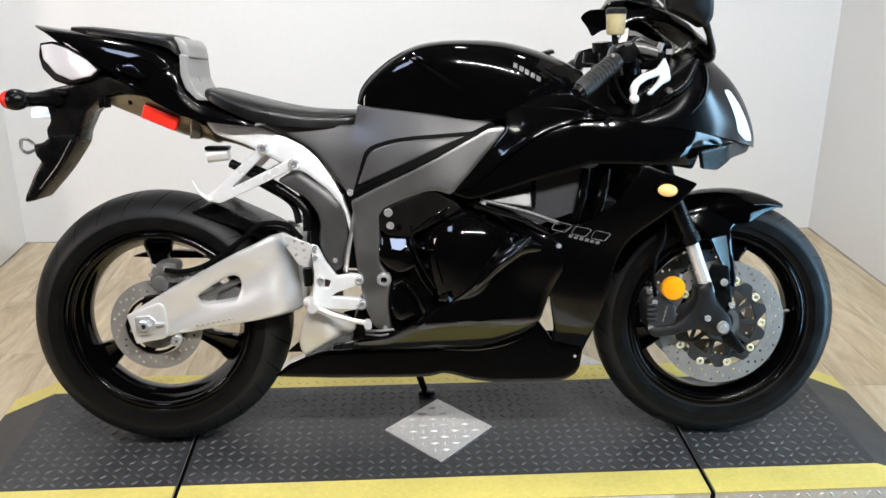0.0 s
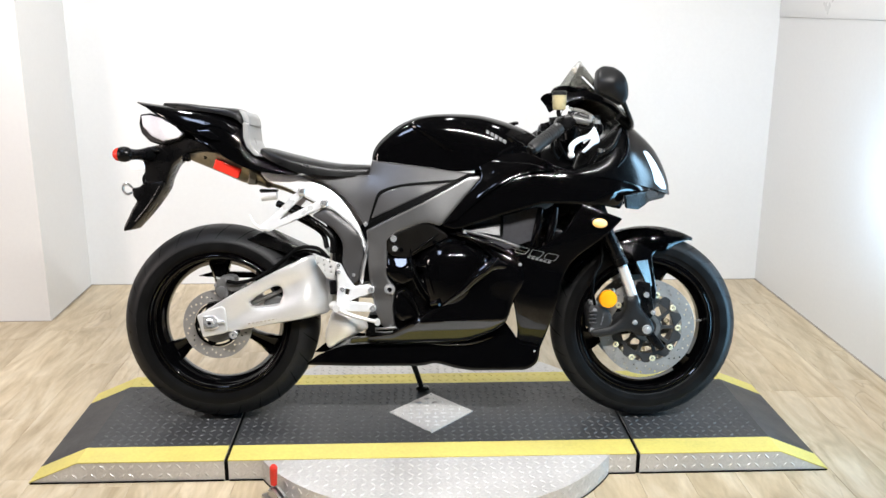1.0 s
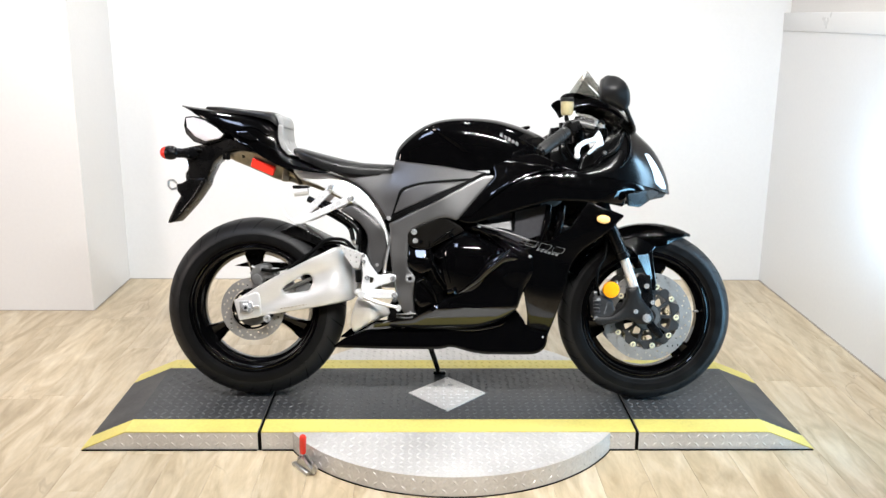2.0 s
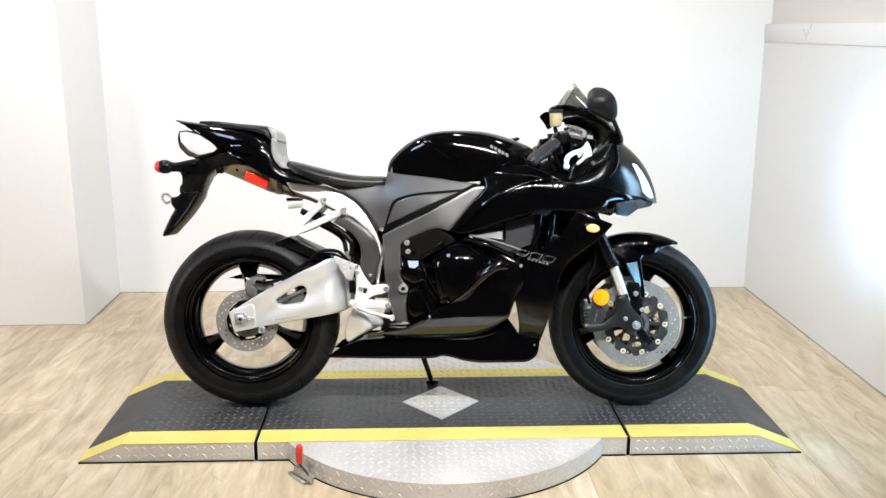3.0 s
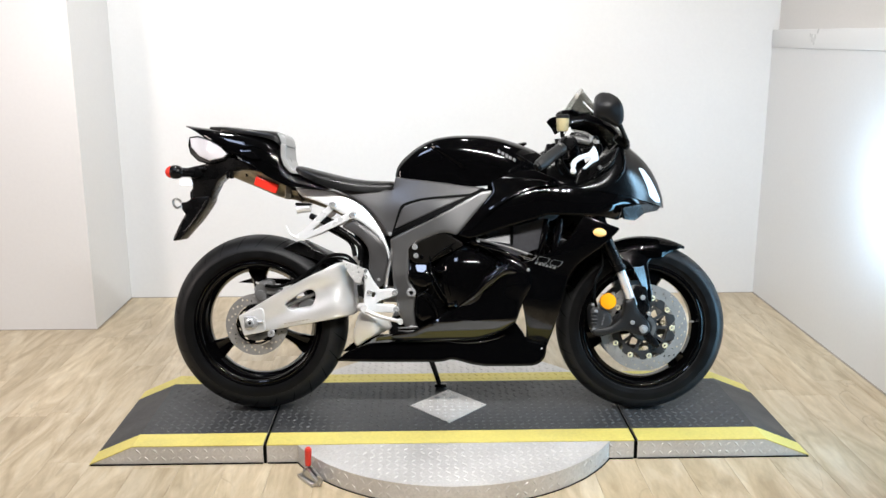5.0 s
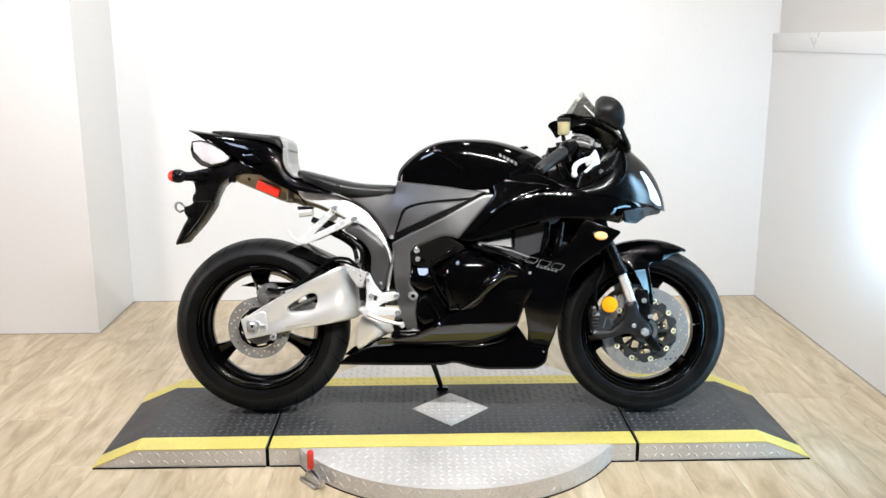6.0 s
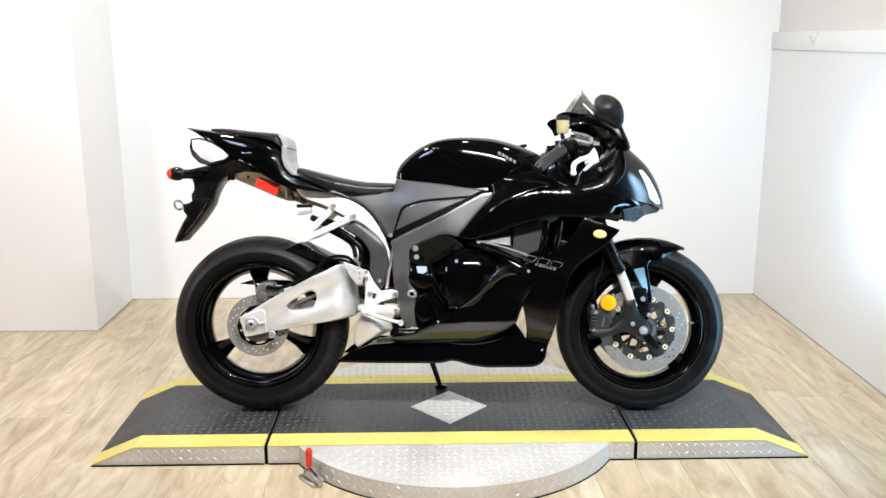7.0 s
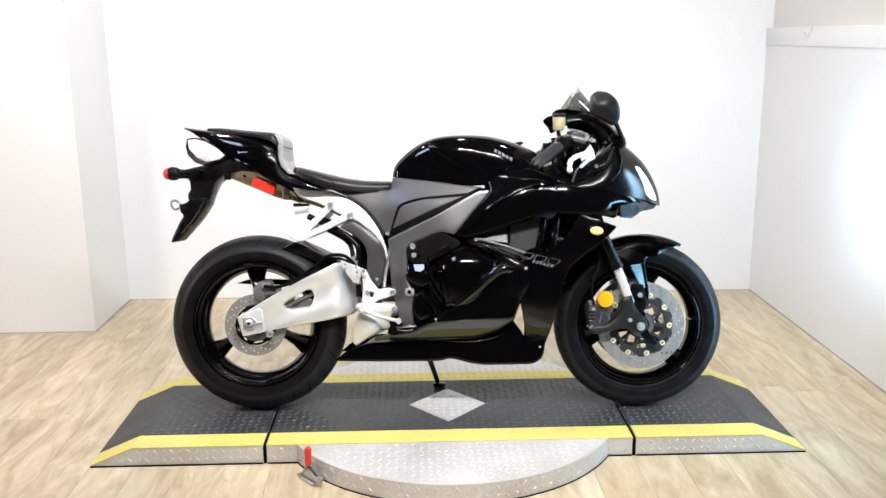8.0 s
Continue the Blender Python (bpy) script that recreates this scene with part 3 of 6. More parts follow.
def tube(path, radius, n=10, spans=6, smooth=True, bm=None):
    """A round bar or hose through points (u, w, v); radius one number or one for each point."""
    bm = bm or bmesh.new()
    pts = catmull(path, spans) if smooth and len(path) > 2 else [np.array(p, float) for p in path]
    m = len(pts)
    rad = [radius] * m if not isinstance(radius, (list, tuple)) else list(np.interp(np.linspace(0, 1, m), np.linspace(0, 1, len(radius)), radius))
    up = np.array((0.0, 1.0, 0.0))
    rings = []
    for i in range(m):
        t = pts[min(i + 1, m - 1)] - pts[max(i - 1, 0)]
        t = t / max(np.linalg.norm(t), 1e-9)
        if abs(t @ up) > 0.95:
            up = np.array((1.0, 0.0, 0.0))
        x = up - t * (up @ t)
        x /= np.linalg.norm(x)
        y = np.cross(t, x)
        up = x
        rings.append([bm.verts.new(pts[i] + rad[i] * (x * math.cos(a) + y * math.sin(a))) for a in (2 * math.pi * k / n for k in range(n))])
    for a, b in zip(rings, rings[1:]):
        for k in range(n):
            bm.faces.new((a[k], a[(k + 1) % n], b[(k + 1) % n], b[k]))
    bm.faces.new(rings[0][::-1])
    bm.faces.new(rings[-1])
    return bm


def knob(u, w, v, r, depth, n=16, inset=0.0):
    """A bolt head or boss that faces the right side, its face at w."""
    prof = [(0.0001, 0.0), (r * 0.45, 0.0), (r * 0.5, inset), (r * 0.62, inset), (r * 0.66, 0.0), (r * 0.9, 0.0), (r, r * 0.12), (r, depth), (0.0001, depth)] if inset else \
        [(0.0001, -r * 0.1), (r * 0.5, -r * 0.06), (r * 0.88, r * 0.02), (r, r * 0.15), (r, depth), (0.0001, depth)]
    return lathe(prof, u, v, n, w, closed=False)


def bolt(u, w, v, r, parent, material=None, depth=0.008, label=""):
    return part("bolt", knob(u, w, v, r, depth, 14, 0.002 if r > 0.006 else 0.0), material or CHROME, parent, label)


def hoop(cu, cv, w, r0, r1, thick, n=72):
    return lathe([(r0, w), (r1, w), (r1, w + thick), (r0, w + thick)], cu, cv, n)


def drilled_disc(cu, cv, w, r0, r1, thick, rows, parent, name="brake_disc", label="", wave=0.0):
    """A brake disc with its drilled holes through it."""
    outline = [(cu + (r1 + wave * math.cos(10 * a)) * math.cos(a), cv + (r1 + wave * math.cos(10 * a)) * math.sin(a)) for a in (2 * math.pi * i / 80 for i in range(80))]
    bore = [(cu + r0 * math.cos(a), cv + r0 * math.sin(a)) for a in (2 * math.pi * i / 60 for i in range(60))]
    hs = [bore]
    for i, (rad, count, shift) in enumerate(rows):
        for k in range(count):
            a = 2 * math.pi * (k + shift) / count
            x, y = cu + rad * math.cos(a), cv + rad * math.sin(a)
            hs.append([(x + 0.0035 * math.cos(b), y + 0.0035 * math.sin(b)) for b in (math.pi / 3 * j for j in range(6))])
    return part(name, panel(outline, w, thick, 0.0006, 0.001, hs, 0.012, 0.002), DISC, parent, label)


bike = tagged(new("motorcycle"), "black sport motorcycle leaning on its side stand on the ramp", "motorcycle")
bike.matrix_world = pose(0, -0.006, TOP + 0.002, -10, 0, -1.8)
REAR, FRONT = (-0.690, 0.316), (0.684, 0.303)


def tyre_bm(c, outer, half, rim, n=96):
    """A tyre with a round crown, bulged walls and a moulded bead line."""
    prof = []
    for k in range(-10, 11):
        a = k / 10 * radians(78)
        prof.append((outer - half * 0.62 * (1 - math.cos(a)) / (1 - math.cos(radians(78))), half * math.sin(a) / math.sin(radians(78))))
    for s in (1, -1):
        wall = [(outer - half * 0.62 - 0.012, 1.0), (outer - half * 0.62 - 0.024, 0.985), ((outer + rim) / 2 - 0.012, 0.95), (rim + 0.016, 0.86), (rim + 0.012, 0.84), (rim + 0.004, 0.83), (rim - 0.006, 0.74)]
        prof = prof + [(r, half * f) for r, f in wall] if s == 1 else [(r, -half * f) for r, f in reversed(wall)] + prof
    return lathe(prof, c[0], c[1], n)


def groove_bm(c, outer, half, n=26, depth=0.0012):
    """The slanting tread grooves, as flat strips on the crown, black for the shade in them."""
    bm = bmesh.new()
    for i in range(n):
        for s in (1, -1):
            a0 = 2 * math.pi * (i + (0.5 if s > 0 else 0)) / n
            prev = None
            for k in range(7):
                f = 0.12 + 0.75 * k / 6
                a = radians(78) * f
                r = outer - half * 0.62 * (1 - math.cos(a)) / (1 - math.cos(radians(78))) + 0.0003
                w = s * half * math.sin(a) / math.sin(radians(78))
                b = a0 + 0.16 * f ** 1.4
                wd = 0.0010 * (1.2 - f) / outer * 2 + 0.0015
                q = [bm.verts.new((c[0] + r * math.cos(b + d), w, c[1] + r * math.sin(b + d))) for d in (-wd, wd)]
                if prev:
                    bm.faces.new((prev[0], prev[1], q[1], q[0]))
                prev = q
    return bm


def spoke_bm(c, angle, hub, rim, w_half, wide_in, wide_out):
    """One hollow-looking cast spoke that flares where it meets the rim."""
    bm = bmesh.new()
    ca, sa = math.cos(radians(angle)), math.sin(radians(angle))
    rings = []
    for f in (0, 0.12, 0.3, 0.5, 0.7, 0.85, 0.95, 1.0):
        r = hub + (rim - hub) * f
        wd = wide_in + (wide_out - wide_in) * f ** 4 - 0.006 * math.sin(math.pi * min(1, f * 1.2))
        h = w_half * (1.0 - 0.25 * f)
        ring = []
        for x, y in ((-1, -0.55), (-0.72, -1), (-0.25, -0.82), (0.25, -0.82), (0.72, -1), (1, -0.55), (1, 0.55), (0.72, 1), (-0.72, 1), (-1, 0.55)):
            t, w = x * wd, y * h
            ring.append(bm.verts.new((c[0] + r * ca - t * sa, w, c[1] + r * sa + t * ca)))
        rings.append(ring)
    for a, b in zip(rings, rings[1:]):
        for i in range(10):
            bm.faces.new((a[i], a[(i + 1) % 10], b[(i + 1) % 10], b[i]))
    bm.faces.new(rings[0][::-1])
    bm.faces.new(rings[-1])
    return bm


def wheel(name, c, outer, half, rim, rim_half, angles, label):
    ob = tagged(new(name), label)
    ob.parent = bike
    tyre = part("tyre", tyre_bm(c, outer, half, rim), RUBBER, ob, "black road tyre with slanting tread grooves")
    tagged(part("tread", groove_bm(c, outer, half), RUBSHADE, tyre), kind="stuff")
    for s in (1, -1):
        edge = outer - half * 0.62
        part("sidewall", lathe([(edge + 0.002, s * (half * 0.985 - 0.004)), (edge - 0.001, s * (half + 0.0005)), (edge - 0.012, s * (half + 0.0012)), (edge - 0.024, s * (half * 0.985 + 0.0012)), ((outer + rim) / 2 - 0.012, s * (half * 0.95 + 0.0014)), (rim + 0.016, s * (half * 0.86 + 0.0014)), (rim + 0.010, s * (half * 0.84 + 0.0022)), (rim + 0.003, s * (half * 0.83 + 0.001)), (rim + 0.003, s * half * 0.80)], c[0], c[1], 96, closed=False), SIDEWALL, tyre)
    h = rim_half
    prof = [(rim + 0.006, -h), (rim + 0.007, -h + 0.004), (rim - 0.008, -h + 0.012), (rim - 0.012, -h + 0.03), (rim - 0.026, -0.012), (rim - 0.026, 0.012), (rim - 0.012, h - 0.03), (rim - 0.008, h - 0.012), (rim + 0.007, h - 0.004), (rim + 0.006, h),
            (rim - 0.004, h), (rim - 0.020, h - 0.014), (rim - 0.026, h - 0.034), (rim - 0.040, 0.016), (rim - 0.040, -0.016), (rim - 0.026, -h + 0.034), (rim - 0.020, -h + 0.014), (rim - 0.004, -h)]
    part("rim", lathe(prof, c[0], c[1], 96), PAINT, ob, "gloss black cast rim")
    part("rim_lip", lathe([(rim - 0.012 + 0.009 * math.cos(b), -h + 0.010 + 0.009 * math.sin(b)) for b in (math.pi / 7 * k for k in range(14))], c[0], c[1], 120), PAINT, ob)
    part("hub", lathe([(0.022, -0.055), (0.045, -0.055), (0.050, -0.045), (0.044, -0.02), (0.044, 0.02), (0.050, 0.045), (0.045, 0.055), (0.022, 0.055)], c[0], c[1], 40), PAINT, ob)
    for a in angles:
        part("spoke", spoke_bm(c, a, 0.036, rim - 0.030, 0.026, 0.021, 0.040), PAINT, ob)
    return ob


rear_wheel = wheel("rear_wheel", REAR, 0.316, 0.088, 0.226, 0.074, (93, 213, 333), "rear wheel with a wide tyre and three black spokes")
front_wheel = wheel("front_wheel", FRONT, 0.303, 0.060, 0.225, 0.048, (76, 196, 316), "front wheel with a narrower tyre and three black spokes")
drilled_disc(*REAR, -0.092, 0.074, 0.110, 0.005, [(0.084, 14, 0), (0.092, 14, 0.33), (0.100, 14, 0.66)], rear_wheel, label="drilled steel brake disc")
part("disc_carrier", panel([(REAR[0] + r * math.cos(a), REAR[1] + r * math.sin(a)) for r, a in ((0.078 if k % 2 else 0.05, 2 * math.pi * k / 10) for k in range(10))], -0.090, 0.006, 0.001, 0.008), ENGINE, rear_wheel)
part("carrier_ring", hoop(*REAR, -0.096, 0.064, 0.071, 0.005), ENGINE, rear_wheel)
part("hub_plate", hoop(*REAR, -0.094, 0.036, 0.058, 0.005), GREYCAST, rear_wheel, "dull grey hub plate")
part("sprocket", hoop(*REAR, 0.10, 0.05, 0.088, 0.006), ENGINE, rear_wheel)
for s in (1, -1):
    w = -0.074 if s == 1 else 0.068
    d = drilled_disc(*FRONT, w, 0.113, 0.155, 0.005, [(0.128, 20, 0), (0.138, 20, 0.33), (0.148, 20, 0.66)], front_wheel, label="drilled floating brake disc")
    star = [(FRONT[0] + r * math.cos(a), FRONT[1] + r * math.sin(a)) for r, a in ((0.116 if k % 4 in (1, 2) else 0.096, 2 * math.pi * (k + 0.5) / 40) for k in range(40))]
    slots = []
    for k in range(10):
        a = 2 * math.pi * (k + 0.5) / 10
        slots.append([(FRONT[0] + r * math.cos(a + b), FRONT[1] + r * math.sin(a + b)) for r, b in ((0.049, -0.21), (0.049, 0.21), (0.087, 0.25), (0.087, -0.25))])
    carrier = part("carrier", panel(star, w - 0.001, 0.006, 0.0012, 0.004, slots, 0.02), GREYCAST if s == -1 else CARRIER, d)
    for k in range(10):
        a = 2 * math.pi * (k + 0.5) / 10
        part("disc_button", lathe([(0.0045, -0.004), (0.0082, -0.0045), (0.0098, -0.003), (0.0098, 0.007), (0.0045, 0.007)], FRONT[0] - 0.008 + 0.1085 * math.cos(a - 0.366), FRONT[1] + 0.003 + 0.1085 * math.sin(a - 0.366), 14, w), GOLD, d)
    part("bearing_ring", hoop(*FRONT, w - 0.003, 0.030, 0.044, 0.006), GREYCAST, d)
part("valve_stem", tube([(FRONT[0] + 0.208, -0.004, FRONT[1] + 0.012), (FRONT[0] + 0.175, -0.02, FRONT[1] + 0.012)], 0.004, 8), CHROME, front_wheel)


def pan(name, outline, w, material, depth=0.01, edge=0.004, corner=0.01, parent=None, both=False, label="", holes=(), step=0.012, **more):
    """A panel as a part of the bike; both: the same on the far side too."""
    ob = part(name, panel(outline, w, depth, edge, corner, holes, step, **more), material, parent or bike, label)
    if both:
        part(name, panel(outline, w, depth, edge, corner, holes, step, flip=True, **more), material, parent or bike, label)
    return ob


# ---------------------------------------------------------------- inner masses: engine, airbox, radiator
pan("crankcase", [(-0.13, 0.30), (-0.145, 0.47), (-0.06, 0.55), (0.10, 0.56), (0.20, 0.48), (0.20, 0.36), (0.10, 0.28), (-0.05, 0.25)], -0.13, ENGINE, 0.26, 0.03, 0.04, label="black cast engine case")
pan("cylinder_block", [(-0.02, 0.50), (0.00, 0.66), (0.17, 0.70), (0.24, 0.60), (0.16, 0.48)], -0.13, ENGINE, 0.26, 0.02, 0.03)
pan("airbox", [(-0.17, 0.66), (-0.10, 0.78), (0.18, 0.80), (0.34, 0.76), (0.30, 0.66), (0.05, 0.62)], -0.10, SATIN, 0.20, 0.02, 0.03)
pan("radiator", [(0.30, 0.36), (0.36, 0.62), (0.40, 0.62), (0.345, 0.35)], -0.15, SATIN, 0.30, 0.004, 0.006, label="black radiator core")
pan("clutch_cover", [(-0.080, 0.540), (0.045, 0.608), (0.188, 0.545), (0.168, 0.500), (0.090, 0.405), (0.010, 0.366), (-0.036, 0.412), (-0.062, 0.466), (-0.076, 0.518)],
    lambda p: -0.192 + 0.128 - np.sqrt(np.maximum(0.128 ** 2 - (p[:, 0] - 0.062) ** 2 * 0.8 - (p[:, 1] - 0.498) ** 2 * np.where(p[:, 1] > 0.498, 1.0, 0.22), 0.0005)), PAINT, 0.06, 0.010, 0.03, step=0.006, label="domed gloss black clutch cover")
pan("cover_facet", [(-0.128, 0.536), (-0.084, 0.536), (-0.083, 0.516), (-0.098, 0.505), (-0.121, 0.508)], lambda p: -0.168 - 0.298 * (p[:, 0] + 0.105) + 0.55 * (p[:, 1] - 0.522), GLOSS, 0.02, 0.002, 0.005, label="slanted gloss black facet of the engine cover")
part("cover_lip", tube([(-0.082, -0.160, 0.536), (-0.070, -0.166, 0.490), (-0.050, -0.166, 0.440), (-0.024, -0.166, 0.402)], [0.005, 0.006, 0.006, 0.004], 12), PAINT, bike)
part("cover_lip", tube([(-0.066, -0.164, 0.522), (-0.045, -0.178, 0.512), (-0.025, -0.184, 0.515)], [0.004, 0.006, 0.003], 10), PAINT, bike)
part("oil_plug", tube([(-0.006, -0.170, 0.392), (0.014, -0.188, 0.399)], [0.010, 0.009], 14), PAINT, bike)
pan("case_cover", [(-0.126, 0.412), (-0.112, 0.432), (-0.066, 0.384), (-0.046, 0.345), (-0.101, 0.330), (-0.125, 0.352)], -0.160, PAINT, 0.04, 0.014, 0.016, label="small gloss black engine side cover")
part("drain_hose", tube([(-0.116, -0.150, 0.425), (-0.088, -0.164, 0.436), (-0.060, -0.166, 0.395), (-0.044, -0.160, 0.350)], 0.006, 10), PAINT, bike)
# gloss black hoses; the upper one is coloured grey for its highlight
for path, r in (([(0.070, -0.168, 0.614), (0.12, -0.186, 0.597), (0.17, -0.190, 0.583), (0.235, -0.192, 0.553)], 0.006), ([(0.085, -0.160, 0.622), (0.14, -0.172, 0.609), (0.20, -0.176, 0.592), (0.262, -0.178, 0.570)], 0.0048)):
    part("engine_hose", tube(path, r, 12), GREYCAST if path[0][0] > 0.08 else PAINT, bike)
# dark filler added to close the bright gap under the frame
pan("frame_gap_fill", [(-0.225, 0.262), (-0.212, 0.345), (-0.100, 0.345), (-0.050, 0.262)], -0.105, ENGINE, 0.21, 0.012, 0.012)
part("shoulder_bead", tube([(0.050, -0.190, 0.408), (0.086, -0.199, 0.438), (0.125, -0.205, 0.479), (0.155, -0.206, 0.499), (0.196, -0.202, 0.541)], [0.003, 0.006, 0.007, 0.006, 0.003], 14), GLOSS, bike)
# thin gloss tubes added along the cover's highlights, to catch the lamps
part("cover_glint", tube([(-0.075, -0.176, 0.565), (-0.066, -0.186, 0.512), (-0.036, -0.190, 0.450), (-0.016, -0.186, 0.418)], [0.002, 0.004, 0.004, 0.002], 10), PAINT, bike)
part("cover_glint", tube([(0.012, -0.172, 0.610), (-0.018, -0.180, 0.590), (-0.050, -0.180, 0.566), (-0.072, -0.176, 0.548)], [0.002, 0.0045, 0.0045, 0.002], 10), PAINT, bike)
for u, v in ((-0.050, 0.520), (0.000, 0.585), (0.090, 0.585), (0.160, 0.540), (0.110, 0.440), (0.030, 0.392)):
    part("cover_bolt", knob(u, -0.176, v, 0.0065, 0.03, 10), PAINT, bike)
part("sump_bracket", tube([(-0.185, -0.150, 0.312), (-0.150, -0.158, 0.314), (-0.118, -0.156, 0.316)], 0.0035, 8), GREYCAST, bike)
part("sump_bracket", tube([(-0.185, -0.146, 0.302), (-0.150, -0.150, 0.300), (-0.130, -0.15, 0.303)], 0.003, 8), GREYCAST, bike)
pan("upper_engine_cover", [(-0.149, 0.588), (-0.138, 0.602), (-0.030, 0.652), (0.034, 0.612), (0.042, 0.600), (-0.066, 0.543), (-0.083, 0.535), (-0.130, 0.541), (-0.149, 0.556)],
    field([(-0.15, 0.55, -0.156), (0.04, 0.60, -0.154), (-0.03, 0.65, -0.166), (-0.05, 0.55, -0.160)]), WARMCAP, 0.05, 0.004, 0.004, label="satin black upper engine cover")
part("cover_pin", tube([(-0.100, -0.150, 0.556), (-0.103, -0.166, 0.562)], 0.006, 10), PAINT, bike)
pan("coolant_housing", [(-0.151, 0.545), (-0.130, 0.540), (-0.083, 0.534), (-0.062, 0.522), (-0.062, 0.470), (-0.100, 0.452), (-0.131, 0.466), (-0.150, 0.484)],
    field([(-0.15, 0.54, -0.142), (-0.10, 0.538, -0.150), (-0.063, 0.525, -0.158), (-0.15, 0.505, -0.160), (-0.10, 0.500, -0.172), (-0.063, 0.50, -0.170), (-0.10, 0.46, -0.168), (-0.14, 0.47, -0.160)]), PAINT, 0.05, 0.006, 0.010, step=0.006)
bolt(-0.126, -0.172, 0.595, 0.010, bike)
bolt(-0.122, -0.172, 0.565, 0.009, bike)

# black filler added to close the bright gap behind the spar
pan("spar_gap_fill", [(-0.195, 0.42), (-0.20, 0.62), (-0.05, 0.70), (0.06, 0.75), (0.14, 0.66), (0.02, 0.54), (-0.10, 0.44)], -0.115, RUBSHADE, 0.23, 0.006, 0.01)
# ---------------------------------------------------------------- frame
SPARW = field([(-0.21, 0.60, -0.150), (-0.05, 0.70, -0.168), (0.12, 0.79, -0.165), (0.02, 0.66, -0.176), (-0.17, 0.45, -0.152), (-0.17, 0.34, -0.146), (-0.13, 0.58, -0.160)])
SPAR = [(-0.213, 0.622), (-0.053, 0.704), (0.100, 0.786), (0.140, 0.790), (0.144, 0.778), (0.018, 0.634), (-0.028, 0.648, 0.03), (-0.130, 0.607, 0.03), (-0.146, 0.584), (-0.147, 0.475), (-0.122, 0.440, 0.02),
        (-0.130, 0.375), (-0.122, 0.305), (-0.165, 0.318), (-0.186, 0.370), (-0.202, 0.459), (-0.210, 0.540), (-0.208, 0.590)]
pan("main_frame", SPAR, SPARW, FRAME, 0.045, 0.007, 0.010, both=True, label="dark grey painted twin-spar frame")
part("pivot_boss", lathe([(0.0065, -0.157), (0.0075, -0.166), (0.0125, -0.166), (0.0135, -0.160), (0.0165, -0.160), (0.0175, -0.150), (0.0175, -0.13), (0.0065, -0.13)], -0.139, 0.436, 28), CHROME, bike, "bright swingarm pivot nut")
part("pivot_hole", knob(-0.139, -0.156, 0.436, 0.0066, 0.01), ENGINE, bike)
bolt(-0.213, -0.160, 0.640, 0.0075, bike)
part("head_stock", tube([(0.43, 0, 0.69), (0.375, 0, 0.83)], 0.045, 20), FRAME, bike)
pan("head_plate", [(0.10, 0.70), (0.12, 0.79), (0.36, 0.83), (0.42, 0.74), (0.36, 0.68)], -0.075, FRAME, 0.15, 0.01, 0.02)

# silver seat rails
RAILW = field([(-0.55, 0.79, -0.080), (-0.32, 0.74, -0.098), (-0.25, 0.64, -0.118), (-0.215, 0.55, -0.132)])
pan("seat_rail", [(-0.553, 0.800), (-0.428, 0.790), (-0.318, 0.745, 0.04), (-0.270, 0.692, 0.04), (-0.232, 0.625), (-0.216, 0.580), (-0.208, 0.540), (-0.217, 0.538), (-0.228, 0.582), (-0.252, 0.628, 0.03), (-0.318, 0.680), (-0.352, 0.690), (-0.458, 0.746), (-0.530, 0.770)],
    RAILW, SILVERPAINT, 0.022, 0.006, 0.012, both=True, label="silver painted seat rail")
# the boomerang cover in front of the rear suspension
pan("pivot_cover", [(-0.388, 0.664), (-0.342, 0.690), (-0.253, 0.632, 0.04), (-0.222, 0.584, 0.04), (-0.219, 0.520), (-0.236, 0.456), (-0.262, 0.448), (-0.290, 0.516, 0.02), (-0.283, 0.580, 0.04), (-0.318, 0.625)],
    field([(-0.38, 0.67, -0.116), (-0.25, 0.6, -0.140), (-0.22, 0.56, -0.132), (-0.27, 0.58, -0.140), (-0.25, 0.46, -0.138), (-0.3, 0.65, -0.130)]), COVER, 0.03, 0.010, 0.014, both=True, label="dark grey boomerang-shaped cover")
bolt(-0.252, -0.146, 0.480, 0.006, bike)
pan("shock_link", [(-0.355, 0.655), (-0.310, 0.625), (-0.270, 0.555), (-0.280, 0.460), (-0.318, 0.470), (-0.322, 0.560)], -0.055, ENGINE, 0.11, 0.006, 0.012)
part("shock_absorber", tube([(-0.31, 0.0, 0.40), (-0.29, 0.0, 0.62)], 0.035, 16), SATIN, bike)
pan("pivot_backing", [(-0.262, 0.452), (-0.256, 0.600), (-0.225, 0.640), (-0.192, 0.620), (-0.180, 0.452)], -0.105, ENGINE, 0.21, 0.006, 0.010)
part("clutch_hose", tube([(-0.230, -0.140, 0.455), (-0.224, -0.148, 0.500), (-0.213, -0.150, 0.545), (-0.206, -0.140, 0.590)], 0.0042, 8), GREYCAST, bike)

# ---------------------------------------------------------------- side covers and tank
COVERW = field([(-0.40, 0.785, -0.095), (-0.30, 0.75, -0.112), (-0.22, 0.65, -0.140), (-0.20, 0.79, -0.108), (-0.19, 0.83, -0.100), (0.0, 0.815, -0.140), (0.11, 0.795, -0.160), (-0.18, 0.74, -0.134), (-0.05, 0.765, -0.155), (0.06, 0.778, -0.164)])
pan("side_cover", [(-0.42, 0.797), (-0.30, 0.792), (-0.205, 0.790), (-0.196, 0.836), (-0.110, 0.826), (-0.034, 0.818), (0.115, 0.797), (0.100, 0.788), (-0.050, 0.712), (-0.206, 0.634), (-0.222, 0.640), (-0.262, 0.700, 0.05), (-0.318, 0.752, 0.05)],
    COVERW, COVER, 0.012, 0.004, 0.006, both=True, label="matte charcoal plastic side cover")
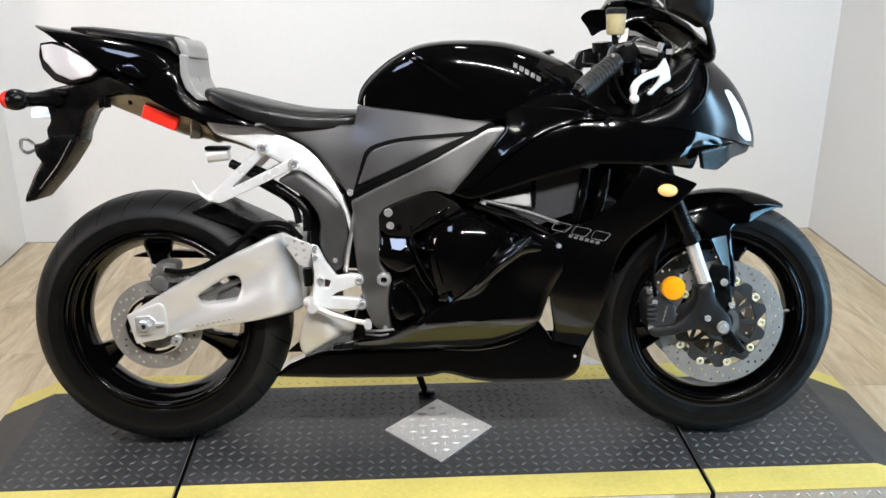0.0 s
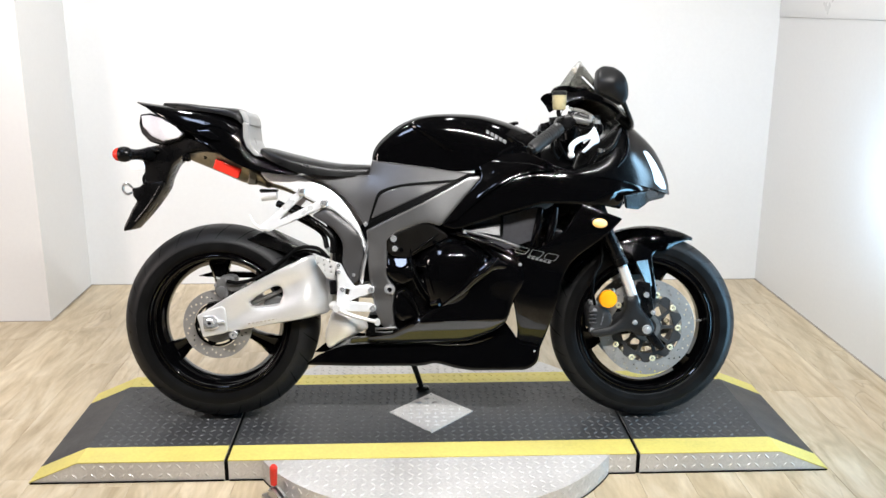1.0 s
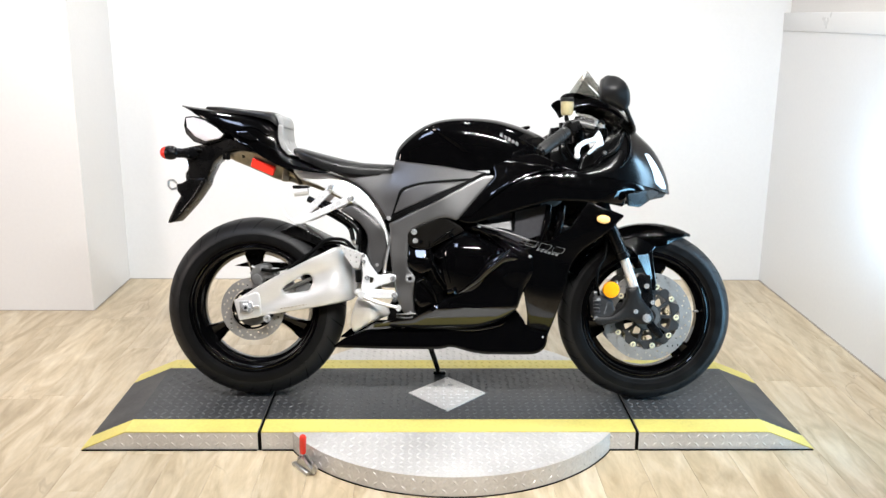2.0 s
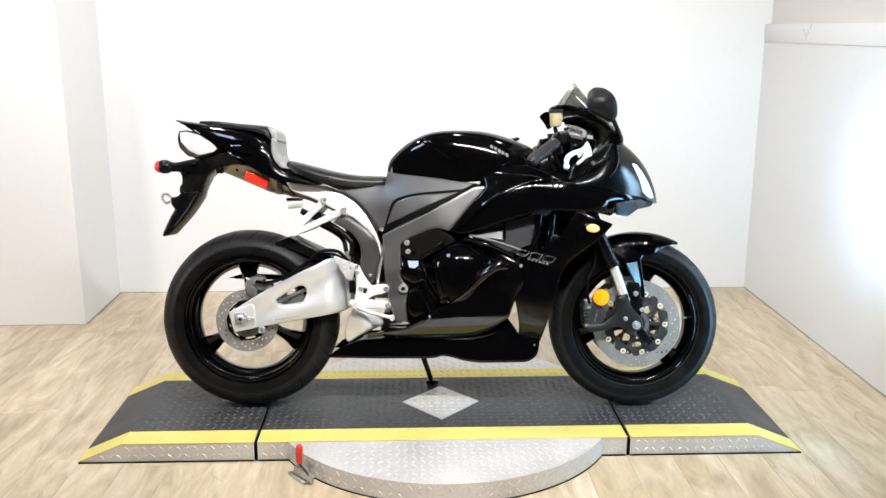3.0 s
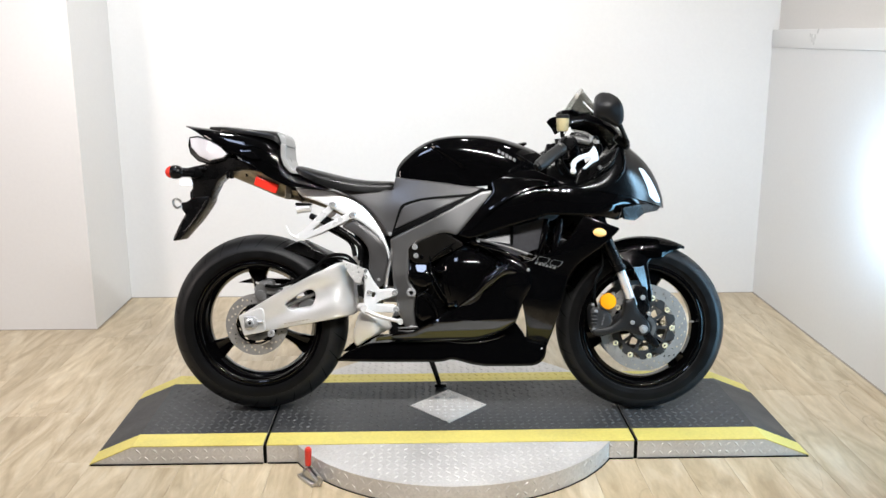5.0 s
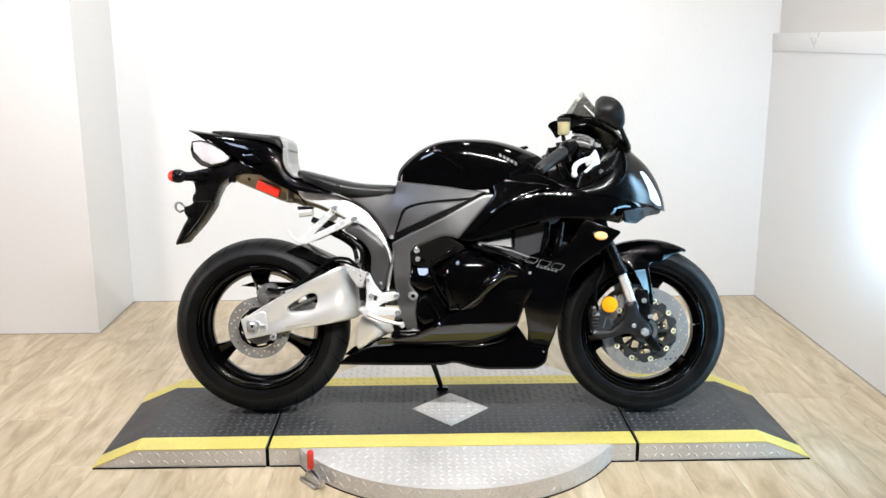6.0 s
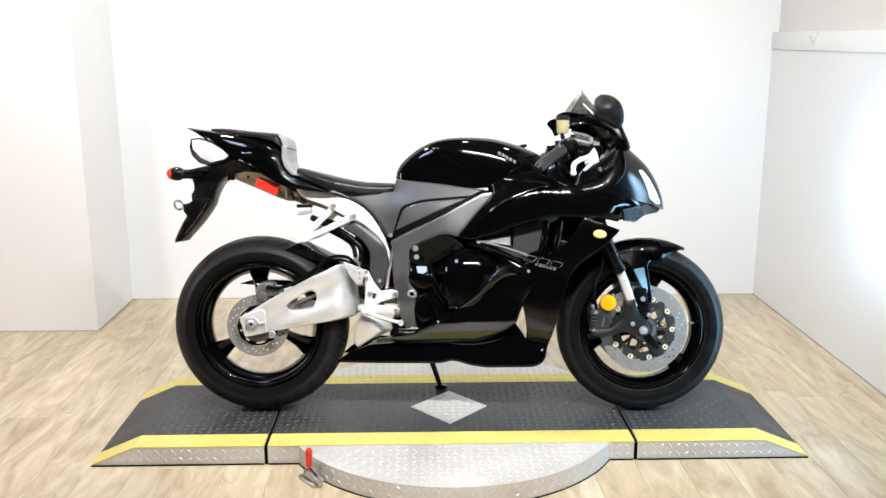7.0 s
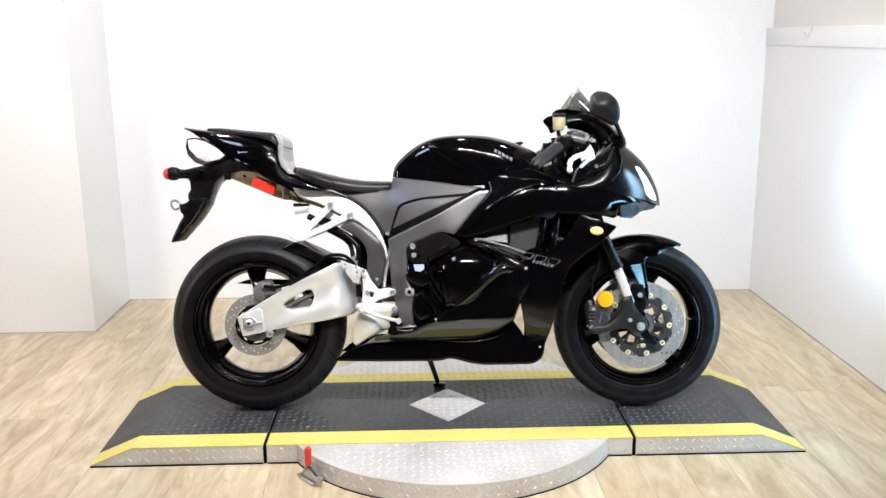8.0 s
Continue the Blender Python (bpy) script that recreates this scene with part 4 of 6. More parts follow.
INSW = lambda p: COVERW(p) - 0.0035
# flat black sheet round the insert, put for the shade in a crease
pan("crease_shade", [(0.066, 0.778), (-0.060, 0.768), (-0.118, 0.761, 0.03), (-0.177, 0.741, 0.02), (-0.207, 0.640), (-0.050, 0.708), (0.095, 0.786)],
    lambda p: COVERW(p) - 0.0012, RUBSHADE, 0.006, 0.0008, 0.005, both=True)
# black strip put for the shade of the gap along the spar
pan("seam_shade", [(-0.216, 0.637), (-0.136, 0.676), (-0.047, 0.721), (0.041, 0.766), (0.108, 0.799), (0.118, 0.793), (0.050, 0.757), (-0.038, 0.710), (-0.136, 0.662), (-0.215, 0.620)], lambda p: np.minimum(COVERW(p), SPARW(p)) - 0.0015, RUBSHADE, 0.008, 0.001, 0.004, both=True)
pan("side_cover_insert", [(0.052, 0.768), (-0.060, 0.759), (-0.113, 0.753, 0.03), (-0.169, 0.733, 0.02), (-0.196, 0.656), (-0.052, 0.722)],
    INSW, COVER, 0.008, 0.003, 0.006, both=True, label="matte charcoal insert inside a dark crease")

TANK = [(-0.198, 0.850, 0.838, 0.070, 0.7, 0.7), (-0.190, 0.876, 0.836, 0.096, 0.60, 0.60), (-0.168, 0.904, 0.833, 0.110, 0.50, 0.52), (-0.122, 0.941, 0.828, 0.122, 0.42, 0.46), (-0.068, 0.969, 0.821, 0.132, 0.38, 0.44), (-0.010, 0.981, 0.815, 0.143, 0.37, 0.44),
        (0.060, 0.984, 0.803, 0.155, 0.40, 0.47), (0.140, 0.980, 0.806, 0.160, 0.50, 0.56), (0.216, 0.963, 0.815, 0.150, 0.60, 0.68), (0.290, 0.936, 0.825, 0.120, 0.7, 0.8), (0.335, 0.912, 0.835, 0.085, 0.8, 0.9)]


def tank_bm():
    """The tank, with a knee hollow on each side that ends forward in a swept crease."""
    bm = hull(TANK, 12, 30)
    for v in bm.verts:
        u, z = v.co.x, v.co.z
        line = 0.944 - 0.66 * (u + 0.06) - 0.55 * max(0.0, u - 0.10)
        d = min(max((line - z) / 0.012, 0.0), 1.0) * min(max((0.150 - u) / 0.012, 0.0), 1.0)
        low = min(max((z - 0.815) / 0.02, 0.0), 1.0)
        if abs(v.co.y) > 0.08:
            v.co.y -= math.copysign(0.0075 * d * d * (3 - 2 * d) * (0.35 + 0.65 * low), v.co.y)
    return bm


part("fuel_tank", tank_bm(), PAINT, bike, "gloss black rounded fuel tank", angle=60)
part("filler_cap", lathe([(0.0001, 0.0), (0.03, 0.0), (0.036, 0.004), (0.036, 0.012)], 0, 0, 32, closed=False), PAINT, bike).matrix_local = pose(0.235, 0, 0.956, -90, 0, 0) @ pose(0, 0, 0, 0, 0, -16)
# badge drawn as plain slanted bars
tank_side = side_of(TANK, 0.0016)
for k in range(5):
    u, v = 0.158 + 0.0132 * k, 0.920 - 0.0072 * k
    pan("badge_bar", [(u, v), (u + 0.0095, v - 0.0050), (u + 0.0115, v + 0.0060), (u + 0.0020, v + 0.0110)], tank_side, DECAL, 0.006, 0.0006, 0.001, step=0.004, label="silver tank badge bar")

# ---------------------------------------------------------------- seats and tail
SEAT = [(-0.545, 0.876, 0.858, 0.095, 0.6, 0.5), (-0.530, 0.876, 0.846, 0.108, 0.55, 0.42), (-0.490, 0.866, 0.824, 0.120, 0.5, 0.40), (-0.430, 0.851, 0.800, 0.126, 0.5, 0.40), (-0.380, 0.839, 0.792, 0.126, 0.5, 0.42), (-0.316, 0.828, 0.786, 0.118, 0.5, 0.45), (-0.255, 0.824, 0.784, 0.106, 0.5, 0.45), (-0.215, 0.823, 0.787, 0.096, 0.55, 0.45), (-0.200, 0.820, 0.800, 0.088, 0.6, 0.5)]
part("rider_seat", hull(SEAT, 6, 14), VINYL, bike, "black vinyl rider seat")
PILLION = [(-0.860, 1.019, 1.006, 0.040, 0.6, 0.5), (-0.800, 1.017, 0.997, 0.070, 0.55, 0.45), (-0.700, 1.006, 0.984, 0.092, 0.5, 0.45), (-0.630, 1.000, 0.968, 0.100, 0.5, 0.45), (-0.608, 0.994, 0.955, 0.098, 0.55, 0.5), (-0.598, 0.980, 0.945, 0.092, 0.6, 0.6), (-0.594, 0.955, 0.940, 0.085, 0.7, 0.7)]
part("pillion_seat", hull(PILLION, 6, 14), VINYL, bike, "black vinyl pillion pad")
COWL = [(-0.952, 1.024, 1.018, 0.012, 0.9, 0.9), (-0.925, 1.020, 1.008, 0.045, 0.8, 0.8), (-0.868, 1.012, 0.979, 0.080, 0.62, 0.8), (-0.780, 1.003, 0.930, 0.104, 0.55, 0.75), (-0.690, 0.990, 0.870, 0.118, 0.5, 0.7), (-0.640, 0.972, 0.838, 0.122, 0.48, 0.65), (-0.606, 0.946, 0.820, 0.122, 0.45, 0.6), (-0.597, 0.905, 0.816, 0.122, 0.42, 0.55),
        (-0.580, 0.870, 0.810, 0.122, 0.42, 0.5), (-0.548, 0.846, 0.802, 0.122, 0.42, 0.5), (-0.480, 0.822, 0.793, 0.122, 0.45, 0.5), (-0.430, 0.800, 0.789, 0.118, 0.5, 0.6)]
part("tail_cowl", hull(COWL, 8, 18), PAINT, bike, "gloss black pointed tail cowl")
# faces towards the front, with their brightness put into the colour
pan("seat_back", [(-0.596, 0.954), (-0.580, 0.950), (-0.576, 0.900), (-0.560, 0.868), (-0.534, 0.847), (-0.562, 0.849), (-0.587, 0.876), (-0.596, 0.905)], -0.108, LITPAD, 0.216, 0.004, 0.005, step=0.005, label="panel behind the rider seat, coloured pale as if lit")
pan("pad_end", [(-0.612, 0.993), (-0.590, 0.989), (-0.579, 0.974), (-0.574, 0.944), (-0.586, 0.944), (-0.612, 0.960)], -0.090, LITPAD, 0.18, 0.010, 0.006, step=0.006, label="front end of the pillion pad, coloured grey as if lit")
pan("tail_light", [(-0.931, 0.976), (-0.900, 0.979), (-0.854, 0.967), (-0.808, 0.940), (-0.784, 0.917), (-0.800, 0.904), (-0.852, 0.895), (-0.892, 0.911), (-0.925, 0.944)],
    field([(-0.93, 0.94, -0.050), (-0.90, 0.97, -0.058), (-0.86, 0.90, -0.080), (-0.79, 0.92, -0.104), (-0.86, 0.95, -0.084)]), TAIL, 0.05, 0.004, 0.003, both=True, label="silvered rear light lens with a dark rim")
pan("tail_light_rim", [(-0.936, 0.981), (-0.902, 0.984), (-0.850, 0.973), (-0.800, 0.943), (-0.777, 0.918), (-0.795, 0.899), (-0.860, 0.882), (-0.900, 0.894), (-0.931, 0.922), (-0.940, 0.952)],
    field([(-0.93, 0.94, -0.044), (-0.90, 0.97, -0.052), (-0.86, 0.90, -0.074), (-0.79, 0.92, -0.098), (-0.86, 0.95, -0.079)]), SATIN, 0.05, 0.004, 0.003, both=True)
pan("tail_blade", [(-0.936, 1.019), (-0.905, 0.997), (-0.865, 0.973), (-0.785, 0.931), (-0.745, 0.914), (-0.715, 0.934), (-0.690, 0.940), (-0.664, 0.934), (-0.630, 0.910), (-0.612, 0.925), (-0.650, 0.958), (-0.760, 0.990), (-0.860, 1.010)],
    side_of(COWL, 0.004), PAINT, 0.008, 0.005, 0.006, both=True, step=0.009, label="raised gloss black tail blade")
# gloss panel added in the outline of a bluish reflection, tilted to catch it
pan("tail_glint", [(-0.741, 0.930), (-0.697, 0.931), (-0.660, 0.898), (-0.688, 0.896), (-0.727, 0.912)], lambda p: -0.124 + 0.27 * (p[:, 1] - 0.915) - 0.06 * (p[:, 0] + 0.70), GLOSS, 0.02, 0.003, 0.005, both=True)
part("tail_crease", tube([(-0.735, -0.108, 0.896), (-0.700, -0.114, 0.882), (-0.672, -0.118, 0.864)], [0.002, 0.0045, 0.002], 10), PAINT, bike)
UNDER = field([(-0.94, 0.86, -0.040), (-0.80, 0.89, -0.074), (-0.70, 0.88, -0.100), (-0.86, 0.79, -0.046)])
pan("rear_fender", [(-0.944, 0.862), (-0.915, 0.877), (-0.866, 0.885, 0.03), (-0.787, 0.910, 0.02), (-0.726, 0.893), (-0.683, 0.861), (-0.700, 0.858), (-0.745, 0.869, 0.02), (-0.800, 0.848, 0.02), (-0.833, 0.821), (-0.851, 0.780), (-0.860, 0.748), (-0.930, 0.744), (-0.938, 0.781), (-0.926, 0.800), (-0.930, 0.832)], UNDER, SATIN, 0.06, 0.006, 0.010, both=True, label="black plastic rear fender")
pan("plate_bracket", [(-0.966, 0.747), (-0.945, 0.750), (-0.925, 0.764), (-0.858, 0.770), (-0.863, 0.748), (-0.880, 0.722, 0.03), (-0.910, 0.680, 0.04), (-0.972, 0.613), (-0.997, 0.609), (-0.994, 0.624), (-0.967, 0.680), (-0.950, 0.706), (-0.962, 0.720)], -0.052, SATIN, 0.104, 0.008, 0.006, label="black mud flap under the tail")
part("bracket_rib", tube([(-0.872, -0.054, 0.756), (-0.905, -0.055, 0.700), (-0.955, -0.055, 0.640)], [0.004, 0.005, 0.003], 10), SATIN, bike)
part("plate_hook", tube([(-0.962, -0.05, 0.735), (-0.976, -0.06, 0.728), (-0.988, -0.06, 0.740), (-0.987, -0.06, 0.756), (-0.974, -0.06, 0.760), (-0.962, -0.05, 0.748)], 0.0040, 8), STEEL, bike)
part("fender_bolt", knob(-0.905, -0.056, 0.856, 0.007, 0.02), GREYCAST, bike)
part("fender_step", tube([(-0.934, -0.052, 0.862), (-0.900, -0.058, 0.868), (-0.870, -0.062, 0.866)], [0.006, 0.010, 0.004], 10), SATIN, bike)
part("plate_lamp", hull([(-0.978, 0.826, 0.816, 0.014, 0.6, 0.6), (-0.970, 0.832, 0.811, 0.028, 0.6, 0.6), (-0.952, 0.832, 0.809, 0.030, 0.6, 0.6), (-0.942, 0.826, 0.812, 0.020, 0.6, 0.6)], 4, 8), PLATELAMP, bike, "white plate lamp lens")


def rear_signal(s):
    ob = new("rear_signal")
    ob.parent = bike
    tagged(ob, "stalked rear indicator with a red lens")
    w = -0.150 * s
    bm = bmesh.new()
    bmesh.ops.create_uvsphere(bm, u_segments=24, v_segments=16, radius=1.0, matrix=Matrix.LocRotScale((-0.952, w, 0.853), None, (0.030, 0.024, 0.024)))
    part("housing", bm, SATIN, ob)
    bm = bmesh.new()
    bmesh.ops.create_uvsphere(bm, u_segments=20, v_segments=12, radius=1.0, matrix=Matrix.LocRotScale((-0.966, w, 0.853), None, (0.021, 0.021, 0.021)))
    part("lens", bm, REDLENS, ob)
    part("stalk", tube([(-0.945, w + 0.01 * s, 0.853), (-0.925, w + 0.05 * s, 0.853), (-0.905, w + 0.105 * s, 0.855)], [0.018, 0.016, 0.024], 12), SATIN, ob)


for s in (1, -1):
    rear_signal(s)

# ---------------------------------------------------------------- muffler under the tail
MUFF = [(-0.804, 0.853), (-0.720, 0.868), (-0.660, 0.858), (-0.596, 0.818), (-0.540, 0.786), (-0.525, 0.741), (-0.556, 0.757), (-0.611, 0.764), (-0.701, 0.804), (-0.776, 0.836)]
pan("muffler", MUFF, field([(-0.80, 0.85, -0.060), (-0.68, 0.83, -0.078), (-0.53, 0.76, -0.062)]), TITAN, 0.12, 0.016, 0.02, label="heat-stained steel muffler under the tail")
pan("muffler_clamp", [(-0.584, 0.808), (-0.562, 0.796), (-0.566, 0.758), (-0.590, 0.760)], -0.080, TITAN, 0.15, 0.003, 0.004)
for u, v in ((-0.790, 0.843), (-0.777, 0.843), (-0.722, 0.850)):
    pan("muffler_clip", [(u - 0.005, v + 0.012), (u + 0.005, v + 0.014), (u + 0.006, v - 0.010), (u - 0.003, v - 0.012)], -0.082, ENGINE, 0.02, 0.002, 0.002)
pan("rear_reflector", [(-0.686, 0.840), (-0.607, 0.809), (-0.618, 0.778), (-0.695, 0.810)], -0.096, REDLENS, 0.02, 0.003, 0.004, label="red rectangular side reflector")
part("exhaust_pipe", tube([(-0.56, 0.0, 0.778), (-0.47, 0.0, 0.755), (-0.36, -0.02, 0.700), (-0.275, -0.03, 0.58), (-0.265, -0.05, 0.36)], 0.022, 14), TITAN, bike)

# ---------------------------------------------------------------- swingarm
SWW = field([(-0.74, 0.33, -0.128), (-0.60, 0.37, -0.134), (-0.45, 0.44, -0.138), (-0.5, 0.36, -0.136), (-0.40, 0.53, -0.137), (-0.398, 0.45, -0.137), (-0.384, 0.37, -0.136), (-0.385, 0.47, -0.131), (-0.372, 0.38, -0.131), (-0.350, 0.50, -0.096), (-0.335, 0.45, -0.078), (-0.330, 0.37, -0.080)])
SWING = [(-0.742, 0.351), (-0.632, 0.419, 0.03), (-0.504, 0.487, 0.03), (-0.400, 0.537), (-0.370, 0.536), (-0.350, 0.505, 0.02), (-0.334, 0.466, 0.02), (-0.326, 0.368), (-0.340, 0.352), (-0.528, 0.319), (-0.665, 0.292), (-0.726, 0.284)]
SWHOLE = [(-0.586, 0.391), (-0.554, 0.414, 0.02), (-0.500, 0.444), (-0.480, 0.440), (-0.475, 0.416), (-0.489, 0.384), (-0.570, 0.372)]
SWREC = lambda p: SWW(p) + 0.011 * np.exp(-((p[:, 0] + 0.505 - 0.9 * (p[:, 1] - 0.41)) / 0.085) ** 4 - ((p[:, 1] - 0.41 - 0.35 * (p[:, 0] + 0.505)) / 0.042) ** 4)
pan("swingarm", SWING, SWREC, SILVER, 0.034, 0.008, 0.012, both=True, step=0.008, holes=[SWHOLE], hole_corner=0.012, label="brushed aluminium swingarm with a cut-out")
pan("swingarm_bridge", [(-0.45, 0.36), (-0.44, 0.50), (-0.36, 0.53), (-0.31, 0.45), (-0.33, 0.36)], -0.09, SILVER, 0.18, 0.01, 0.02)
pan("swingarm_inner", [(-0.548, 0.372), (-0.530, 0.408), (-0.505, 0.425), (-0.492, 0.405), (-0.462, 0.40), (-0.47, 0.37)], -0.096, GREYCAST, 0.02, 0.006, 0.01)
part("inner_link", tube([(-0.60, -0.100, 0.375), (-0.54, -0.104, 0.402), (-0.46, -0.100, 0.436)], 0.007, 10), GREYCAST, bike)
pan("axle_adjuster", [(-0.745, 0.352), (-0.668, 0.382), (-0.656, 0.374), (-0.650, 0.302), (-0.660, 0.294), (-0.726, 0.282)], -0.140, SILVER, 0.012, 0.004, 0.006, label="raised axle adjuster block")
pan("axle_plate", [(-0.724, 0.350), (-0.690, 0.352), (-0.676, 0.340), (-0.676, 0.316), (-0.690, 0.306), (-0.722, 0.308)], -0.147, CHROME, 0.010, 0.003, 0.004)
part("axle_nut", lathe([(0.006, -0.164), (0.012, -0.164), (0.0155, -0.160), (0.016, -0.145), (0.006, -0.145)], -0.6995, 0.330, 6), CHROME, bike)
part("axle_end", knob(-0.6995, -0.160, 0.330, 0.0062, 0.01), ENGINE, bike)
part("adjuster_bolt", tube([(-0.677, -0.149, 0.331), (-0.655, -0.149, 0.333)], 0.004, 8), CHROME, bike)
part("stand_bobbin", lathe([(0.004, -0.155), (0.012, -0.155), (0.013, -0.148), (0.010, -0.145), (0.010, -0.128), (0.004, -0.128)], -0.628, 0.292, 18), CHROME, bike, "polished stand bobbin")
for k in range(9):
    u = -0.586 + 0.0125 * k
    v = 0.3225 + 0.0022 * k
    pan("arm_print_bar", [(u, v), (u + 0.0085, v + 0.0015), (u + 0.0088, v + 0.0045), (u + 0.0005, v + 0.003)], -0.1358 + 0.0002 * k, PRINT, 0.003, 0.0004, 0.001)

# rear caliper with its hose
cal = pan("rear_caliper", [(-0.694, 0.425), (-0.690, 0.452), (-0.679, 0.469), (-0.652, 0.475), (-0.628, 0.470), (-0.626, 0.452), (-0.646, 0.430), (-0.653, 0.402), (-0.683, 0.402)], -0.114, GREYCAST, 0.05, 0.006, 0.008, label="dull grey cast rear brake caliper")
part("piston_cap", knob(-0.670, -0.120, 0.424, 0.017, 0.014), GREYCAST, cal)
pan("caliper_bridge", [(-0.648, 0.446), (-0.648, 0.425), (-0.614, 0.424), (-0.598, 0.431), (-0.596, 0.447), (-0.614, 0.452)], -0.120, GREYCAST, 0.04, 0.004, 0.006, parent=cal)
bolt(-0.651, -0.120, 0.459, 0.0075, cal)
bolt(-0.622, -0.124, 0.437, 0.007, cal, GREYCAST)
bolt(-0.603, -0.124, 0.440, 0.0065, cal)
bolt(-0.689, -0.118, 0.444, 0.005, cal)
part("bleed_nipple", tube([(-0.676, -0.11, 0.462), (-0.688, -0.112, 0.468)], 0.004, 8), CHROME, cal)
part("caliper_bracket", panel([(-0.66, 0.40), (-0.62, 0.44), (-0.60, 0.42), (-0.64, 0.37)], -0.105, 0.012, 0.003, 0.006), ENGINE, bike)
part("brake_hose", tube([(-0.650, -0.130, 0.458), (-0.610, -0.134, 0.455), (-0.552, -0.130, 0.471), (-0.480, -0.120, 0.520), (-0.430, -0.115, 0.560), (-0.370, -0.115, 0.562), (-0.330, -0.130, 0.530)], 0.006, 10), RUBSHADE, bike, "black rear brake hose")
part("brake_hose", tube([(-0.560, -0.120, 0.455), (-0.500, -0.110, 0.500), (-0.440, -0.100, 0.545), (-0.385, -0.105, 0.550), (-0.345, -0.12, 0.535)], 0.005, 10), RUBSHADE, bike)
pan("rear_hugger", [(-0.60, 0.585), (-0.545, 0.612), (-0.400, 0.545), (-0.385, 0.525), (-0.420, 0.512), (-0.480, 0.545)], -0.082, SATIN, 0.164, 0.006, 0.012, label="black plastic hugger over the rear tyre")
part("chain_guard", prism_y([(-0.800, 0.447), (-0.745, 0.464), (-0.560, 0.458), (-0.560, 0.440), (-0.745, 0.443)], 0.10, 0.125, 0.002), SATIN, bike)

# ---------------------------------------------------------------- pegs, brackets, pedal
pan("pillion_bracket", [(-0.418, 0.752), (-0.402, 0.746), (-0.404, 0.730), (-0.486, 0.650), (-0.440, 0.672), (-0.350, 0.716), (-0.334, 0.710), (-0.332, 0.694), (-0.348, 0.690), (-0.450, 0.642), (-0.515, 0.614), (-0.540, 0.618), (-0.545, 0.632), (-0.520, 0.650), (-0.424, 0.742)],
    -0.128, SILVERPAINT, 0.014, 0.004, 0.005, both=True, label="white silver pillion peg bracket")
for u, v in ((-0.411, 0.740), (-0.342, 0.703)):
    part("bracket_boss", lathe([(0.005, -0.140), (0.009, -0.140), (0.0135, -0.136), (0.014, -0.126), (0.005, -0.126)], u, v, 20), CHROME, bike)
    part("boss_screw", knob(u, -0.137, v, 0.0055, 0.008), STEEL, bike)
part("pillion_peg", tube([(-0.535, -0.142, 0.724), (-0.487, -0.142, 0.730)], 0.0155, 14), SILVER, bike, "folded silver pillion foot peg")
part("peg_rubber", box((-0.538, -0.160, 0.738), (-0.484, -0.126, 0.747), 0.003), ENGINE, bike)
part("peg_tip", tube([(-0.575, -0.135, 0.668), (-0.560, -0.135, 0.640), (-0.535, -0.132, 0.622)], [0.002, 0.003, 0.006], 10), SILVERPAINT, bike)
part("inner_strut", tube([(-0.50, -0.06, 0.70), (-0.40, -0.09, 0.655), (-0.325, -0.105, 0.600), (-0.318, -0.11, 0.545)], 0.011, 12), SATIN, bike)
part("inner_strut", tube([(-0.45, -0.05, 0.66), (-0.36, -0.08, 0.61), (-0.34, -0.09, 0.56)], 0.008, 10), SATIN, bike)
part("rear_reservoir", tube([(-0.47, -0.07, 0.695), (-0.41, -0.08, 0.672)], 0.013, 12), ENGINE, bike)

dots = []
for i in range(3):
    for j in range(3):
        u, v = -0.362 + 0.019 * i + 0.002 * j, 0.535 - 0.006 * i - 0.0165 * j
        if (i, j) != (0, 2):
            dots.append([(u + 0.0034 * math.cos(b), v + 0.0034 * math.sin(b)) for b in (math.pi / 4 * k for k in range(8))])
pan("heel_guard", [(-0.378, 0.550), (-0.306, 0.522), (-0.304, 0.505), (-0.314, 0.466), (-0.335, 0.472), (-0.366, 0.520)], -0.158, SILVER, 0.006, 0.002, 0.006, holes=dots, hole_corner=0.001, both=True, label="drilled silver heel guard")
hang = pan("peg_hanger", [(-0.306, 0.522), (-0.290, 0.515), (-0.272, 0.478), (-0.248, 0.446), (-0.206, 0.452, 0.01), (-0.187, 0.443), (-0.187, 0.428), (-0.203, 0.422), (-0.247, 0.408), (-0.262, 0.398), (-0.200, 0.394), (-0.182, 0.384), (-0.184, 0.370), (-0.200, 0.366), (-0.262, 0.368), (-0.292, 0.372), (-0.305, 0.400), (-0.300, 0.450)],
           -0.162, SILVERPAINT, 0.016, 0.004, 0.005, both=True, holes=[[(-0.275, 0.440), (-0.262, 0.436), (-0.268, 0.418), (-0.278, 0.420)]], hole_corner=0.004, label="silver foot peg hanger plate")
for u, v, r in ((-0.196, 0.4355, 0.011), (-0.191, 0.378, 0.011), (-0.296, 0.492, 0.007), (-0.284, 0.438, 0.009), (-0.297, 0.512, 0.006)):
    part("hanger_boss", lathe([(r * 0.4, -0.172), (r * 0.8, -0.172), (r, -0.168), (r, -0.158), (r * 0.4, -0.158)], u, v, 18), CHROME, bike)
    part("boss_screw", knob(u, -0.169, v, r * 0.45, 0.006), STEEL, bike)
part("rider_peg", tube([(-0.312, -0.165, 0.386), (-0.300, -0.20, 0.388), (-0.296, -0.245, 0.390)], [0.015, 0.013, 0.011], 14), SILVER, bike, "silver rider foot peg")
